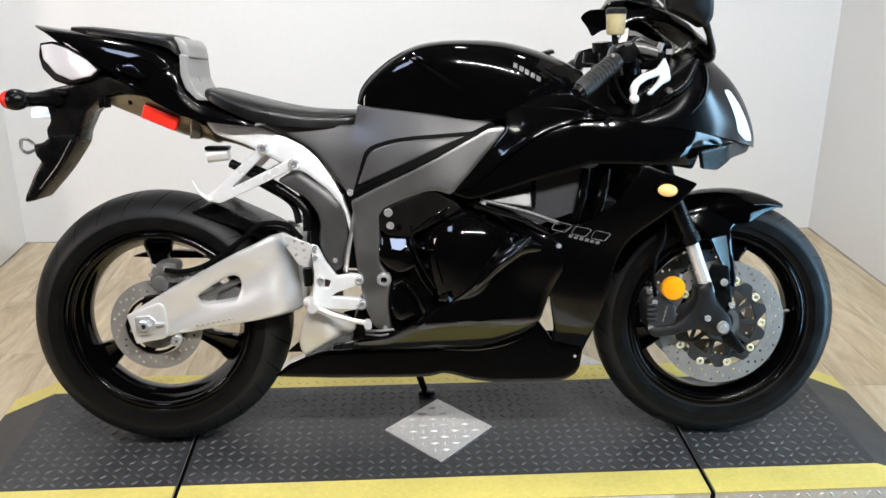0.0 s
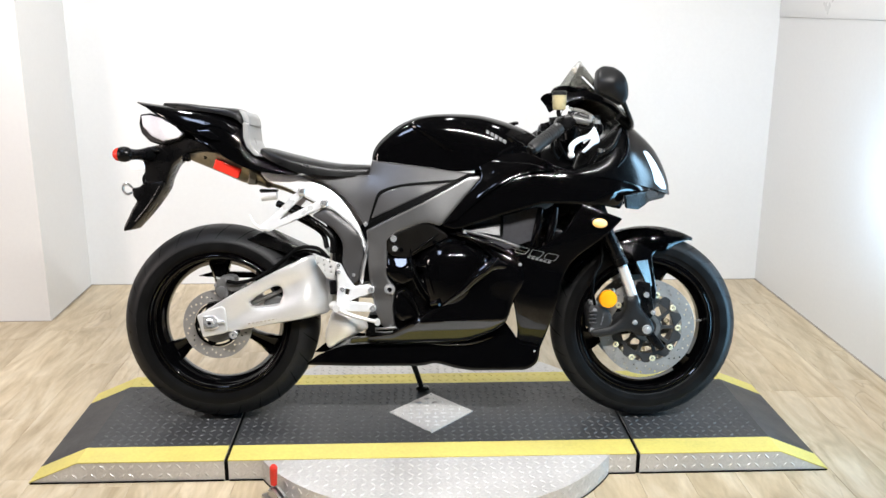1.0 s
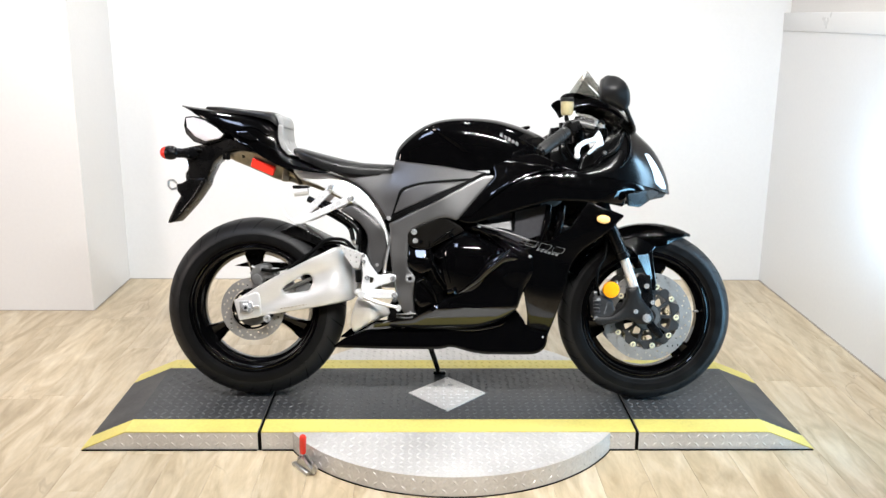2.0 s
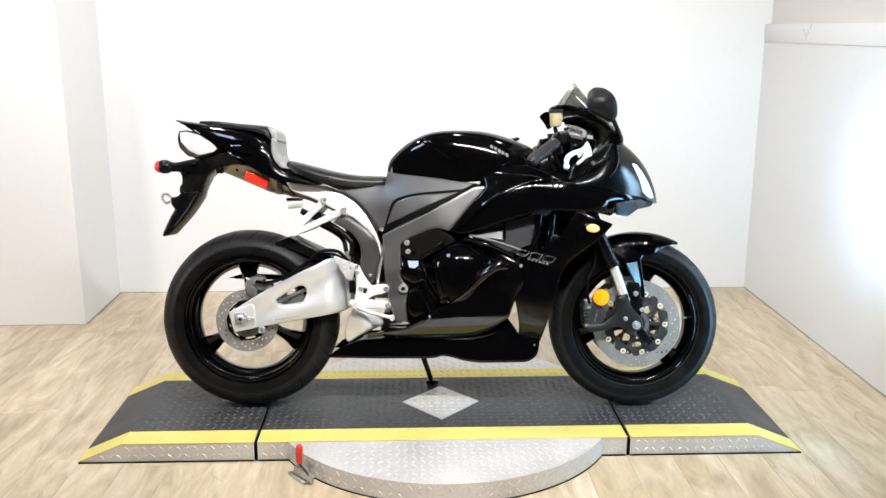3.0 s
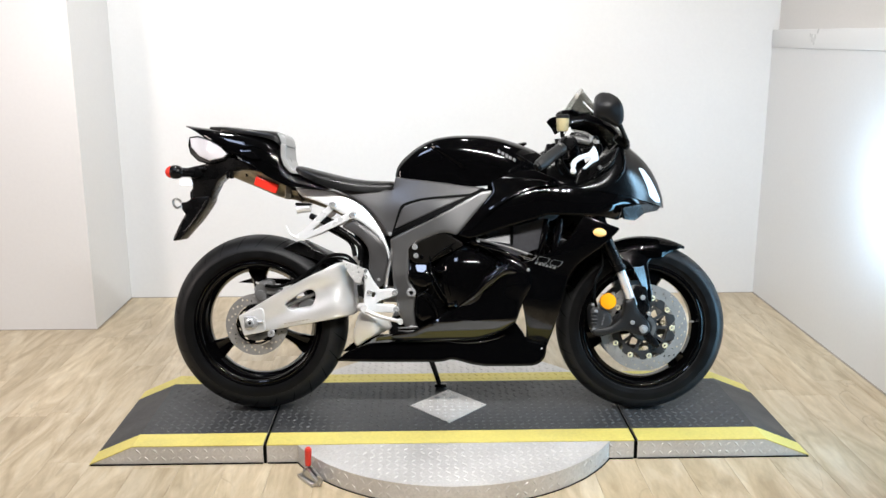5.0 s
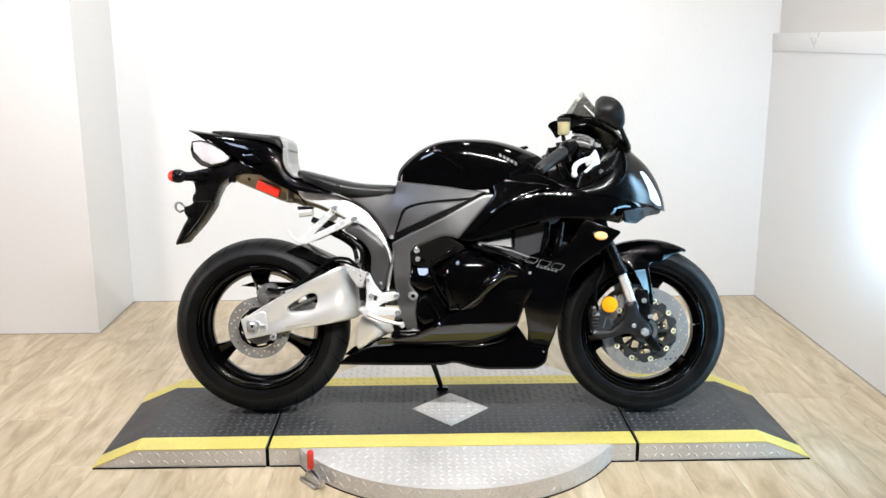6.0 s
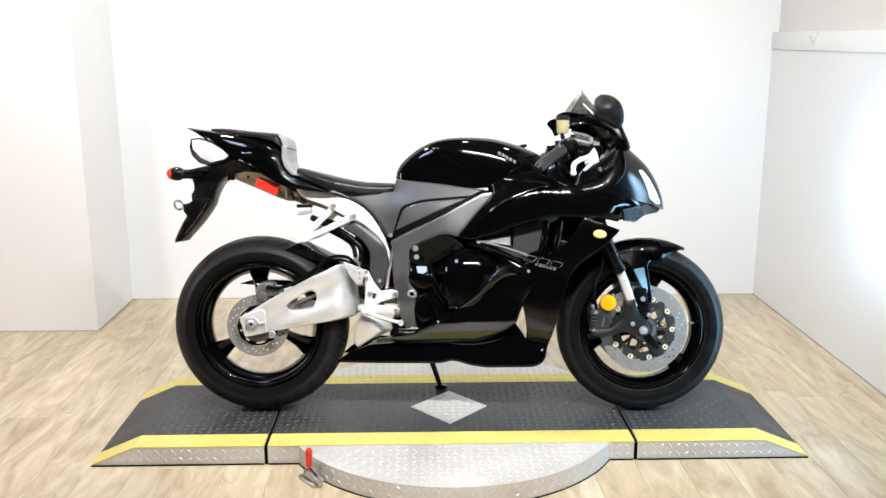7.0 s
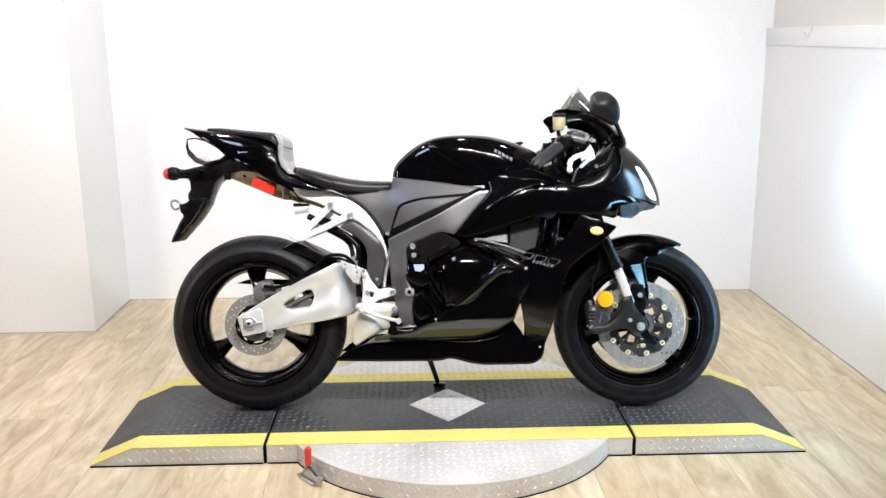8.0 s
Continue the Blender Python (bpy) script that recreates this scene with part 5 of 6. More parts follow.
part("brake_pedal", tube([(-0.296, -0.176, 0.374), (-0.250, -0.182, 0.357), (-0.215, -0.186, 0.348), (-0.174, -0.190, 0.340)], [0.008, 0.007, 0.006, 0.006], 12), SILVER, bike, "silver rear brake pedal")
part("pedal_tip", tube([(-0.177, -0.182, 0.341), (-0.174, -0.215, 0.341)], 0.009, 12), SILVER, bike)
part("brake_switch", tube([(-0.318, -0.140, 0.462), (-0.316, -0.140, 0.420)], [0.011, 0.010], 10), ENGINE, bike)
part("clutch_cable", tube([(-0.228, -0.135, 0.44), (-0.222, -0.15, 0.49), (-0.212, -0.150, 0.545)], 0.0045, 8), CHROME, bike)
pan("exhaust_guard", [(-0.318, 0.372), (-0.276, 0.362), (-0.220, 0.338), (-0.206, 0.306), (-0.237, 0.294), (-0.287, 0.270), (-0.334, 0.238), (-0.344, 0.258), (-0.345, 0.290, 0.03), (-0.332, 0.335)], field([(-0.33, 0.25, -0.118), (-0.21, 0.31, -0.124), (-0.3, 0.36, -0.150), (-0.27, 0.32, -0.154), (-0.235, 0.33, -0.136), (-0.33, 0.31, -0.140), (-0.285, 0.285, -0.138)]), SILVER, 0.02, 0.008, 0.014, step=0.008, label="dull silver exhaust guard below the peg")

# ---------------------------------------------------------------- fairing
UPW = field([(0.02, 0.64, -0.172), (0.135, 0.714, -0.187), (0.20, 0.76, -0.192), (0.30, 0.80, -0.194), (0.40, 0.80, -0.190), (0.13, 0.84, -0.150), (0.28, 0.86, -0.150), (0.10, 0.65, -0.185), (0.20, 0.68, -0.197), (0.30, 0.72, -0.203), (0.42, 0.72, -0.202), (0.40, 0.765, -0.200), (0.28, 0.765, -0.200), (0.52, 0.79, -0.168), (0.55, 0.74, -0.178), (0.53, 0.70, -0.172), (0.62, 0.69, -0.100), (0.66, 0.77, -0.108), (0.65, 0.72, -0.122), (0.72, 0.735, -0.062)])
UPPER = [(0.018, 0.636), (0.142, 0.786), (0.128, 0.842), (0.200, 0.856), (0.285, 0.862), (0.345, 0.835, 0.03), (0.400, 0.808, 0.03), (0.522, 0.792), (0.657, 0.770), (0.715, 0.745), (0.640, 0.736), (0.592, 0.728), (0.584, 0.684), (0.525, 0.697, 0.02), (0.415, 0.705, 0.03), (0.331, 0.706), (0.200, 0.668, 0.05), (0.063, 0.622, 0.02)]
pan("upper_fairing", UPPER, UPW, PAINT, 0.008, 0.006, 0.012, both=True, step=0.010, label="gloss black upper side fairing")
# a raised blade along the tank's lower edge
pan("fairing_blade", [(0.020, 0.640), (0.145, 0.786), (0.130, 0.836), (0.150, 0.842), (0.200, 0.838), (0.300, 0.826), (0.385, 0.803), (0.308, 0.801), (0.250, 0.786, 0.03), (0.202, 0.762, 0.03), (0.135, 0.714, 0.03), (0.066, 0.648)],
    field([(0.02, 0.64, -0.176), (0.08, 0.715, -0.172), (0.15, 0.79, -0.166), (0.135, 0.72, -0.199), (0.20, 0.765, -0.203), (0.31, 0.801, -0.206), (0.385, 0.803, -0.200), (0.25, 0.830, -0.176), (0.14, 0.84, -0.150), (0.07, 0.65, -0.191)]), PAINT, 0.012, 0.009, 0.008, both=True, step=0.009, label="raised gloss black fairing blade")
NOSEC = [(0.400, 0.812, 0.790, 0.186, 0.5, 0.8), (0.470, 0.838, 0.788, 0.182, 0.55, 0.8), (0.520, 0.880, 0.784, 0.176, 0.6, 0.85), (0.560, 0.940, 0.778, 0.166, 0.68, 0.85), (0.600, 0.968, 0.770, 0.150, 0.75, 0.85), (0.640, 0.939, 0.760, 0.130, 0.78, 0.85), (0.690, 0.894, 0.748, 0.098, 0.8, 0.82), (0.725, 0.845, 0.738, 0.070, 0.8, 0.78), (0.750, 0.788, 0.730, 0.044, 0.8, 0.7), (0.763, 0.743, 0.726, 0.014, 0.8, 0.7)]
part("nose_cowl", hull(NOSEC, 8, 20), NOSEPAINT, bike, "gloss black nose cowl")
pan("headlight", [(0.652, 0.868), (0.672, 0.866), (0.700, 0.832), (0.722, 0.796), (0.738, 0.762), (0.742, 0.745), (0.720, 0.748), (0.694, 0.768), (0.686, 0.800), (0.670, 0.834)], side_of(NOSEC, 0.0012), LENS, 0.012, 0.001, 0.008, both=True, step=0.006, label="slanted headlight lens, coloured pale blue for its glare")
pan("nose_chin", [(0.582, 0.730), (0.640, 0.740), (0.700, 0.747), (0.758, 0.740), (0.738, 0.717), (0.674, 0.709), (0.634, 0.685), (0.590, 0.690)], lambda p: -0.174 + 0.60 * (np.minimum(p[:, 0], 0.66) - 0.59) + 1.2 * np.maximum(p[:, 0] - 0.66, 0), SATIN, 0.02, 0.004, 0.006, both=True, step=0.008, label="gloss black chin under the nose")

# smoked screen, a curved sheet from the nose to its peak
bm = bmesh.new()
rows = []
for i in range(17):
    t = i / 16
    pc = np.array((0.622 - 0.158 * t, 0.0, 0.985 + 0.170 * t - 0.012 * math.sin(math.pi * t)))
    qs = np.array((0.572 - 0.170 * t, -0.155 - 0.0 * t, 0.930 + 0.125 * t))
    row = []
    for k in range(-12, 13):
        a = abs(k) / 12 * math.pi / 2
        x = qs + (pc - qs) * math.cos(a) ** 0.9
        row.append(bm.verts.new((x[0], math.copysign(0.155 * math.sin(a), k), x[2])))
    rows.append(row)
for a, b in zip(rows, rows[1:]):
    for k in range(24):
        bm.faces.new((a[k], a[k + 1], b[k + 1], b[k]))
bmesh.ops.solidify(bm, geom=list(bm.faces), thickness=0.003)
part("windscreen", bm, SCREEN, bike, "smoked curved windscreen")
# a pale sticker on the side of the screen, as plain bars


def screen_at(t, deg, out):
    a = radians(deg)
    pc = np.array((0.622 - 0.158 * t, 0.985 + 0.170 * t - 0.012 * math.sin(math.pi * t)))
    qs = np.array((0.572 - 0.170 * t, 0.930 + 0.125 * t))
    x = qs + (pc - qs) * math.cos(a) ** 0.9
    return x[0] + out * 0.3, -0.155 * math.sin(a) - out * 0.8, x[1] + out * 0.5


for k in range(4):
    t0 = 0.64 + 0.066 * k
    bm = bmesh.new()
    lay = [[bm.verts.new(screen_at(t, d, o)) for t, d in ((t0, 56 + 0.5 * k), (t0 + 0.06, 56.5 + 0.5 * k), (t0 + 0.06, 60), (t0, 60))] for o in (0.001, 0.0025)]
    bm.faces.new(lay[1])
    bm.faces.new(lay[0][::-1])
    for q in range(4):
        bm.faces.new((lay[0][q], lay[0][(q + 1) % 4], lay[1][(q + 1) % 4], lay[1][q]))
    part("sticker_bar", bm, STICKER, bike)
pan("screen_trim", [(0.356, 1.046), (0.366, 1.058), (0.380, 1.065), (0.408, 1.067), (0.457, 1.056), (0.506, 1.039), (0.554, 1.013), (0.590, 0.970), (0.578, 0.962), (0.553, 0.985), (0.504, 1.013), (0.456, 1.021), (0.417, 1.016), (0.391, 1.000), (0.378, 1.022)],
    field([(0.36, 1.05, -0.146), (0.42, 1.06, -0.148), (0.42, 1.02, -0.164), (0.50, 1.035, -0.150), (0.50, 1.015, -0.164), (0.57, 0.99, -0.150), (0.59, 0.968, -0.150)]), PAINT, 0.008, 0.007, 0.006, both=True, step=0.008, label="gloss black trim along the screen")
pan("cockpit_panel", [(0.42, 0.80), (0.44, 0.86), (0.500, 0.890), (0.545, 0.925), (0.578, 0.958), (0.600, 0.93), (0.58, 0.80)], field([(0.42, 0.80, -0.160), (0.60, 0.80, -0.150), (0.50, 0.85, -0.138), (0.52, 0.90, -0.144), (0.59, 0.94, -0.150)]), SATIN, 0.02, 0.008, 0.015, both=True, step=0.010, label="black inner cowl panel")
for s in (-1, 1):
    part("cowl_rib", tube([(0.470, 0.150 * s, 0.812), (0.500, 0.155 * s, 0.850), (0.545, 0.160 * s, 0.880), (0.572, 0.160 * s, 0.935)], [0.004, 0.009, 0.009, 0.004], 12), SATIN, bike)
    part("cowl_rib", tube([(0.560, 0.160 * s, 0.815), (0.585, 0.158 * s, 0.850), (0.592, 0.156 * s, 0.895), (0.578, 0.158 * s, 0.940)], [0.004, 0.007, 0.007, 0.004], 12), PAINT, bike)
    part("cowl_screw", lathe([(0.0001, 0.0), (0.006, 0.0), (0.008, 0.003), (0.008, 0.014), (0.0001, 0.014)], 0.508, 0.866, 14, -0.168, closed=False) if s < 0 else tube([(0.508, 0.165, 0.866), (0.508, 0.15, 0.866)], 0.008, 12), GREYCAST, bike)
part("dash", box((0.46, -0.10, 0.915), (0.53, 0.10, 0.955), 0.012), SATIN, bike, "black instrument housing")

DW = field([(0.26, 0.265, -0.112), (0.34, 0.235, -0.100), (0.26, 0.39, -0.174), (0.36, 0.37, -0.170), (0.31, 0.31, -0.150), (0.25, 0.52, -0.182), (0.39, 0.50, -0.178), (0.33, 0.46, -0.180), (0.33, 0.57, -0.190), (0.44, 0.60, -0.196), (0.45, 0.69, -0.192), (0.57, 0.66, -0.196), (0.48, 0.64, -0.204)])
pan("front_fairing", [(0.262, 0.256), (0.262, 0.310), (0.244, 0.405), (0.264, 0.470), (0.262, 0.512), (0.243, 0.542), (0.330, 0.574), (0.400, 0.622), (0.436, 0.680), (0.455, 0.704), (0.515, 0.682), (0.576, 0.659), (0.530, 0.611), (0.473, 0.568, 0.03), (0.432, 0.536, 0.03), (0.410, 0.505, 0.03), (0.394, 0.460, 0.03), (0.384, 0.410), (0.362, 0.330), (0.338, 0.238), (0.300, 0.228)],
    DW, PAINT, 0.008, 0.005, 0.008, step=0.010, label="gloss black front side fairing")
part("front_fairing", panel([(0.312, 0.240), (0.312, 0.400), (0.290, 0.470), (0.262, 0.512), (0.243, 0.542), (0.330, 0.574), (0.400, 0.622), (0.436, 0.680), (0.455, 0.704), (0.515, 0.682), (0.576, 0.659), (0.530, 0.611), (0.473, 0.568), (0.425, 0.536), (0.398, 0.505), (0.379, 0.460), (0.366, 0.410), (0.352, 0.330), (0.336, 0.238)], DW, 0.008, 0.005, 0.008, flip=True), PAINT, bike, "gloss black far front fairing")


def BW(p):
    """The lower fairing: a steep face over a sharp crease, and a face below it that turns in under."""
    u, v = p[:, 0], p[:, 1]
    d = v - (0.332 + 0.05 * (u + 0.05))
    up = 0.5 * (d + np.sqrt(d * d + 0.004 ** 2))
    down = up - d
    bead = np.exp(-((d - 0.005) / 0.006) ** 2) / (1 + np.exp(-(u + 0.045) / 0.012)) / (1 + np.exp((u - 0.15) / 0.012))
    return -0.186 + 0.09 * up + 0.53 * down + 1.4 * down * down - 0.003 * bead - 0.02 * np.exp(-((u - 0.22) / 0.09) ** 2 - ((v - 0.50) / 0.08) ** 2)


pan("mid_fairing", [(0.042, 0.610), (0.078, 0.624), (0.136, 0.610, 0.03), (0.243, 0.544), (0.275, 0.508), (0.280, 0.462, 0.02), (0.250, 0.412), (0.222, 0.332), (0.186, 0.302, 0.03), (0.110, 0.268, 0.03), (0.080, 0.262), (-0.100, 0.258), (-0.215, 0.268), (-0.268, 0.262), (-0.262, 0.282), (-0.130, 0.300), (-0.050, 0.350), (0.010, 0.388, 0.03), (0.080, 0.428), (0.146, 0.492, 0.03), (0.186, 0.530, 0.02), (0.120, 0.585, 0.03), (0.070, 0.600)],
    BW, GLOSS, 0.012, 0.012, 0.008, step=0.006, label="gloss black lower side fairing with a swept crease")
part("mid_fairing", panel([(0.042, 0.610), (0.078, 0.624), (0.136, 0.610), (0.175, 0.560), (0.130, 0.420), (0.060, 0.310), (-0.100, 0.258), (-0.268, 0.262), (-0.262, 0.282), (-0.130, 0.300), (-0.050, 0.350), (0.010, 0.388), (0.060, 0.450), (0.100, 0.550), (0.070, 0.600)], BW, 0.012, 0.010, 0.010, flip=True), GLOSS, bike, "gloss black far side fairing")
part("fairing_shoulder", tube([(0.020, -0.172, 0.385), (0.080, -0.180, 0.432), (0.140, -0.184, 0.490), (0.185, -0.184, 0.516), (0.235, -0.176, 0.508)], [0.006, 0.014, 0.019, 0.019, 0.010], 20, 8), GLOSS, bike, "rounded gloss black fairing shoulder")
pan("duct_panel", [(0.110, 0.650), (0.205, 0.662), (0.322, 0.694), (0.310, 0.590), (0.225, 0.560), (0.140, 0.600)], -0.140, DUCT, 0.01, 0.003, 0.006, both=True, label="grey inner air duct panel")
# dark sheet added to block the view across the fairing
pan("inner_liner", [(0.10, 0.60), (0.13, 0.72), (0.46, 0.74), (0.50, 0.66), (0.44, 0.56), (0.30, 0.54)], -0.055, ENGINE, 0.11, 0.01, 0.02)
pan("duct_wedge", [(0.094, 0.619), (0.153, 0.634), (0.203, 0.640), (0.204, 0.602)], field([(0.09, 0.62, -0.160), (0.20, 0.60, -0.164), (0.20, 0.64, -0.146), (0.15, 0.632, -0.150)]), CARRIER, 0.01, 0.003, 0.004, both=True, label="pale wedge inside the fairing opening")
pan("duct_edge", [(0.205, 0.664), (0.214, 0.664), (0.214, 0.605), (0.205, 0.600)], -0.150, ENGINE, 0.02, 0.002, 0.003)
for u in (0.330, 0.376):
    part("radiator_hose", tube([(u, -0.145, 0.690), (u - 0.010, -0.152, 0.63), (u - 0.024, -0.145, 0.57)], [0.010, 0.013, 0.010], 14), PAINT, bike)
BELW = lambda p: -0.124 + 0.10 * np.clip(-0.25 - p[:, 0], 0, 1) + 0.06 * np.clip(p[:, 0] - 0.22, 0, 1)
pan("belly_pan", [(-0.410, 0.186), (-0.375, 0.216), (-0.293, 0.254, 0.03), (-0.134, 0.260), (0.025, 0.264, 0.03), (0.125, 0.282, 0.03), (0.196, 0.318), (0.220, 0.334), (0.252, 0.292), (0.268, 0.262), (0.338, 0.250), (0.330, 0.194, 0.02), (0.296, 0.172, 0.02), (0.120, 0.171), (0.070, 0.178), (0.000, 0.198, 0.03), (-0.030, 0.186, 0.03), (-0.210, 0.186)],
    BELW, PAINT, 0.01, 0.006, 0.008, label="gloss black belly pan")
part("belly_crease", tube([(-0.030, -0.1265, 0.263), (0.034, -0.1275, 0.257), (0.096, -0.1275, 0.259), (0.155, -0.1275, 0.271), (0.189, -0.1265, 0.284)], [0.001, 0.004, 0.005, 0.004, 0.001], 12), GLOSS, bike)
part("belly_pan", panel([(-0.410, 0.186), (-0.375, 0.216), (-0.293, 0.250), (0.125, 0.246), (0.240, 0.236), (0.330, 0.232), (0.330, 0.194), (0.296, 0.172), (0.120, 0.171), (-0.210, 0.186)], BELW, 0.01, 0.006, 0.008, flip=True), PAINT, bike, "gloss black far belly pan")
pan("belly_core", [(-0.36, 0.196), (-0.28, 0.245), (0.10, 0.24), (0.19, 0.235), (0.30, 0.225), (0.29, 0.185), (0.1, 0.182), (0.0, 0.205), (-0.05, 0.195)], -0.085, ENGINE, 0.17, 0.01, 0.02)
for u, v, w in ((0.101, 0.311, -0.150), (0.263, 0.518, -0.190), (-0.138, 0.318, -0.152), (0.317, 0.234, -0.118), (0.092, 0.614, -0.168), (-0.318, 0.226, -0.112)):
    bolt(u, w, v, 0.0055, bike)
# model badge on the side: a dark outline strip and a row of plain silver bars
for k in range(3):
    u, v = 0.244 + 0.045 * k, 0.556 - 0.0105 * k
    ww = float(DW(np.array([[u + 0.02, v + 0.01]]))[0]) - 0.0012
    pan("badge_outline", [(u, v), (u + 0.034, v - 0.008), (u + 0.050, v + 0.010), (u + 0.012, v + 0.019)], ww, DECAL, 0.003, 0.0003, 0.006, label="thin silver badge outline",
        holes=[[(u + 0.0022, v + 0.0010), (u + 0.0335, v - 0.0066), (u + 0.0475, v + 0.0094), (u + 0.0125, v + 0.0177)]], hole_corner=0.005, step=0.01)
for k in range(6):
    u, v = 0.284 + 0.0125 * k, 0.538 - 0.0032 * k
    ww = float(DW(np.array([[u, v]]))[0]) - 0.0012
    pan("badge_bar", [(u, v), (u + 0.0085, v - 0.0022), (u + 0.0115, v + 0.0048), (u + 0.003, v + 0.007)], ww, DECAL, 0.003, 0.0003, 0.001)


def front_signal(s):
    ob = tagged(new("front_signal"), "lit clear front indicator set in the fairing")
    ob.parent = bike
    bm = bmesh.new()
    bmesh.ops.create_uvsphere(bm, u_segments=24, v_segments=14, radius=1.0, matrix=Matrix.LocRotScale((0.503, -0.202 * s, 0.646), Euler((0, radians(6), 0)), (0.0235, 0.014, 0.0145)))
    part("lens", bm, SIGNAL, ob)
    part("bezel", lathe([(0.90, 0.0), (1.10, 0.0), (1.14, 0.25), (0.90, 0.25)], 0, 0, 32), PAINT, ob).matrix_local = Matrix.LocRotScale((0.503, -0.208 * s, 0.646), Euler((0, radians(6), 0)), (0.0255, 0.04 * s, 0.0165))


for s in (1, -1):
    front_signal(s)

# ---------------------------------------------------------------- mirrors, bars and controls


def mirror(s):
    ob = tagged(new("rear_view_mirror"), "black rear view mirror on a short stalk")
    ob.parent = bike
    sh = [(0.480, 1.102), (0.494, 1.113), (0.526, 1.109), (0.556, 1.089, 0.02), (0.571, 1.055, 0.02), (0.571, 1.018), (0.556, 0.998), (0.514, 1.020), (0.476, 1.036), (0.474, 1.068)]
    f = field([(0.48, 1.10, -0.262), (0.52, 1.06, -0.292), (0.57, 1.05, -0.268), (0.51, 1.02, -0.272), (0.53, 1.11, -0.268), (0.50, 1.07, -0.288)])
    part("shell", panel(sh, f, 0.05, 0.009, 0.010, step=0.008, flip=s < 0), MATT, ob)
    part("stalk", tube([(0.556, -0.250 * s, 1.010), (0.574, -0.225 * s, 0.985), (0.592, -0.185 * s, 0.958), (0.596, -0.150 * s, 0.944)], [0.009, 0.007, 0.010, 0.018], 12), SATIN, ob)
    part("boot", tube([(0.560, -0.175 * s, 0.970), (0.598, -0.160 * s, 0.944)], [0.013, 0.018], 12), RUBSHADE, ob)


for s in (1, -1):
    mirror(s)


def bar(s):
    ob = tagged(new("handlebar"), "black clip-on bar with a rubber grip and its controls")
    ob.parent = bike
    w = lambda x: -x * s
    g = part("grip", tube([(0.284, w(0.300), 0.868), (0.292, w(0.296), 0.874), (0.372, w(0.235), 0.932)], [0.0185, 0.0200, 0.0185], 18, smooth=False), GRIP, ob, "ribbed black rubber grip")
    part("bar_end", tube([(0.276, w(0.306), 0.862), (0.286, w(0.299), 0.870)], [0.013, 0.017], 16), SATIN, g)
    for k in range(9):
        f = 0.12 + 0.09 * k
        c = (0.292 + 0.08 * f, w(0.296 - 0.061 * f), 0.874 + 0.058 * f)
        d = (0.003, w(-0.0023), 0.0022)
        part("grip_ring", tube([tuple(c[i] - d[i] for i in range(3)), tuple(c[i] + d[i] for i in range(3))], 0.0206, 18), GRIP, g)
    part("tube", tube([(0.37, w(0.237), 0.930), (0.42, w(0.150), 0.955), (0.43, w(0.110), 0.955)], 0.012, 14), SATIN, ob)
    part("switch_box", panel([(0.352, 0.925), (0.366, 0.965), (0.405, 0.975), (0.425, 0.950), (0.400, 0.922)], -0.245, 0.05, 0.008, 0.010, flip=s < 0), SATIN, ob)
    part("clamp", tube([(0.420, w(0.135), 0.90), (0.412, w(0.128), 0.985)], 0.026, 18), SATIN, ob)
    part("lever_perch", panel([(0.395, 0.955), (0.420, 0.985), (0.470, 0.968), (0.480, 0.935), (0.440, 0.928)], -0.232, 0.035, 0.008, 0.010, flip=s < 0), SATIN, ob)
    lv = part("lever", panel([(0.476, 0.938), (0.490, 0.916), (0.497, 0.890), (0.472, 0.879), (0.444, 0.856), (0.434, 0.861), (0.458, 0.884), (0.466, 0.900), (0.432, 0.890), (0.412, 0.878), (0.408, 0.858), (0.395, 0.852), (0.390, 0.872), (0.398, 0.888), (0.420, 0.903), (0.456, 0.914)],
                              field([(0.48, 0.93, -0.240), (0.45, 0.90, -0.262), (0.40, 0.87, -0.292), (0.44, 0.86, -0.262)]), 0.012, 0.005, 0.006, step=0.006, flip=s < 0), SILVERPAINT, ob, "polished curved brake lever")
    bm = bmesh.new()
    bmesh.ops.create_uvsphere(bm, u_segments=16, v_segments=10, radius=0.0105, matrix=Matrix.Translation((0.399, w(0.297), 0.851)))
    part("ball", bm, SILVERPAINT, lv)
    part("master_cylinder", tube([(0.400, w(0.228), 0.962), (0.428, w(0.232), 0.957), (0.462, w(0.236), 0.948)], [0.010, 0.012, 0.010], 14), GREYCAST, ob, "grey brake master cylinder")
    part("banjo_bolt", tube([(0.462, w(0.236), 0.950), (0.468, w(0.240), 0.968)], 0.007, 8), CHROME, ob)
    part("brake_line", tube([(0.466, w(0.238), 0.962), (0.490, w(0.215), 0.965), (0.500, w(0.170), 0.930), (0.480, w(0.120), 0.860), (0.500, w(0.09), 0.76)], 0.005, 10), RUBSHADE, ob)
    part("switch", tube([(0.372, w(0.262), 0.955), (0.382, w(0.266), 0.962)], 0.005, 10), ENGINE, ob)
    part("switch_screw", tube([(0.360, w(0.262), 0.942), (0.358, w(0.268), 0.942)], 0.004, 8), CHROME, ob)
    part("clamp_bolt", tube([(0.398, w(0.150), 0.948), (0.386, w(0.158), 0.948)], 0.007, 10), CHROME, ob)
    part("perch_bolt", tube([(0.486, w(0.236), 0.944), (0.486, w(0.236), 0.955)], 0.008, 10), CHROME, ob)
    part("throttle_cable", tube([(0.365, w(0.225), 0.930), (0.372, w(0.235), 0.885), (0.395, w(0.22), 0.850), (0.420, w(0.17), 0.840)], 0.005, 10), RUBSHADE, ob)
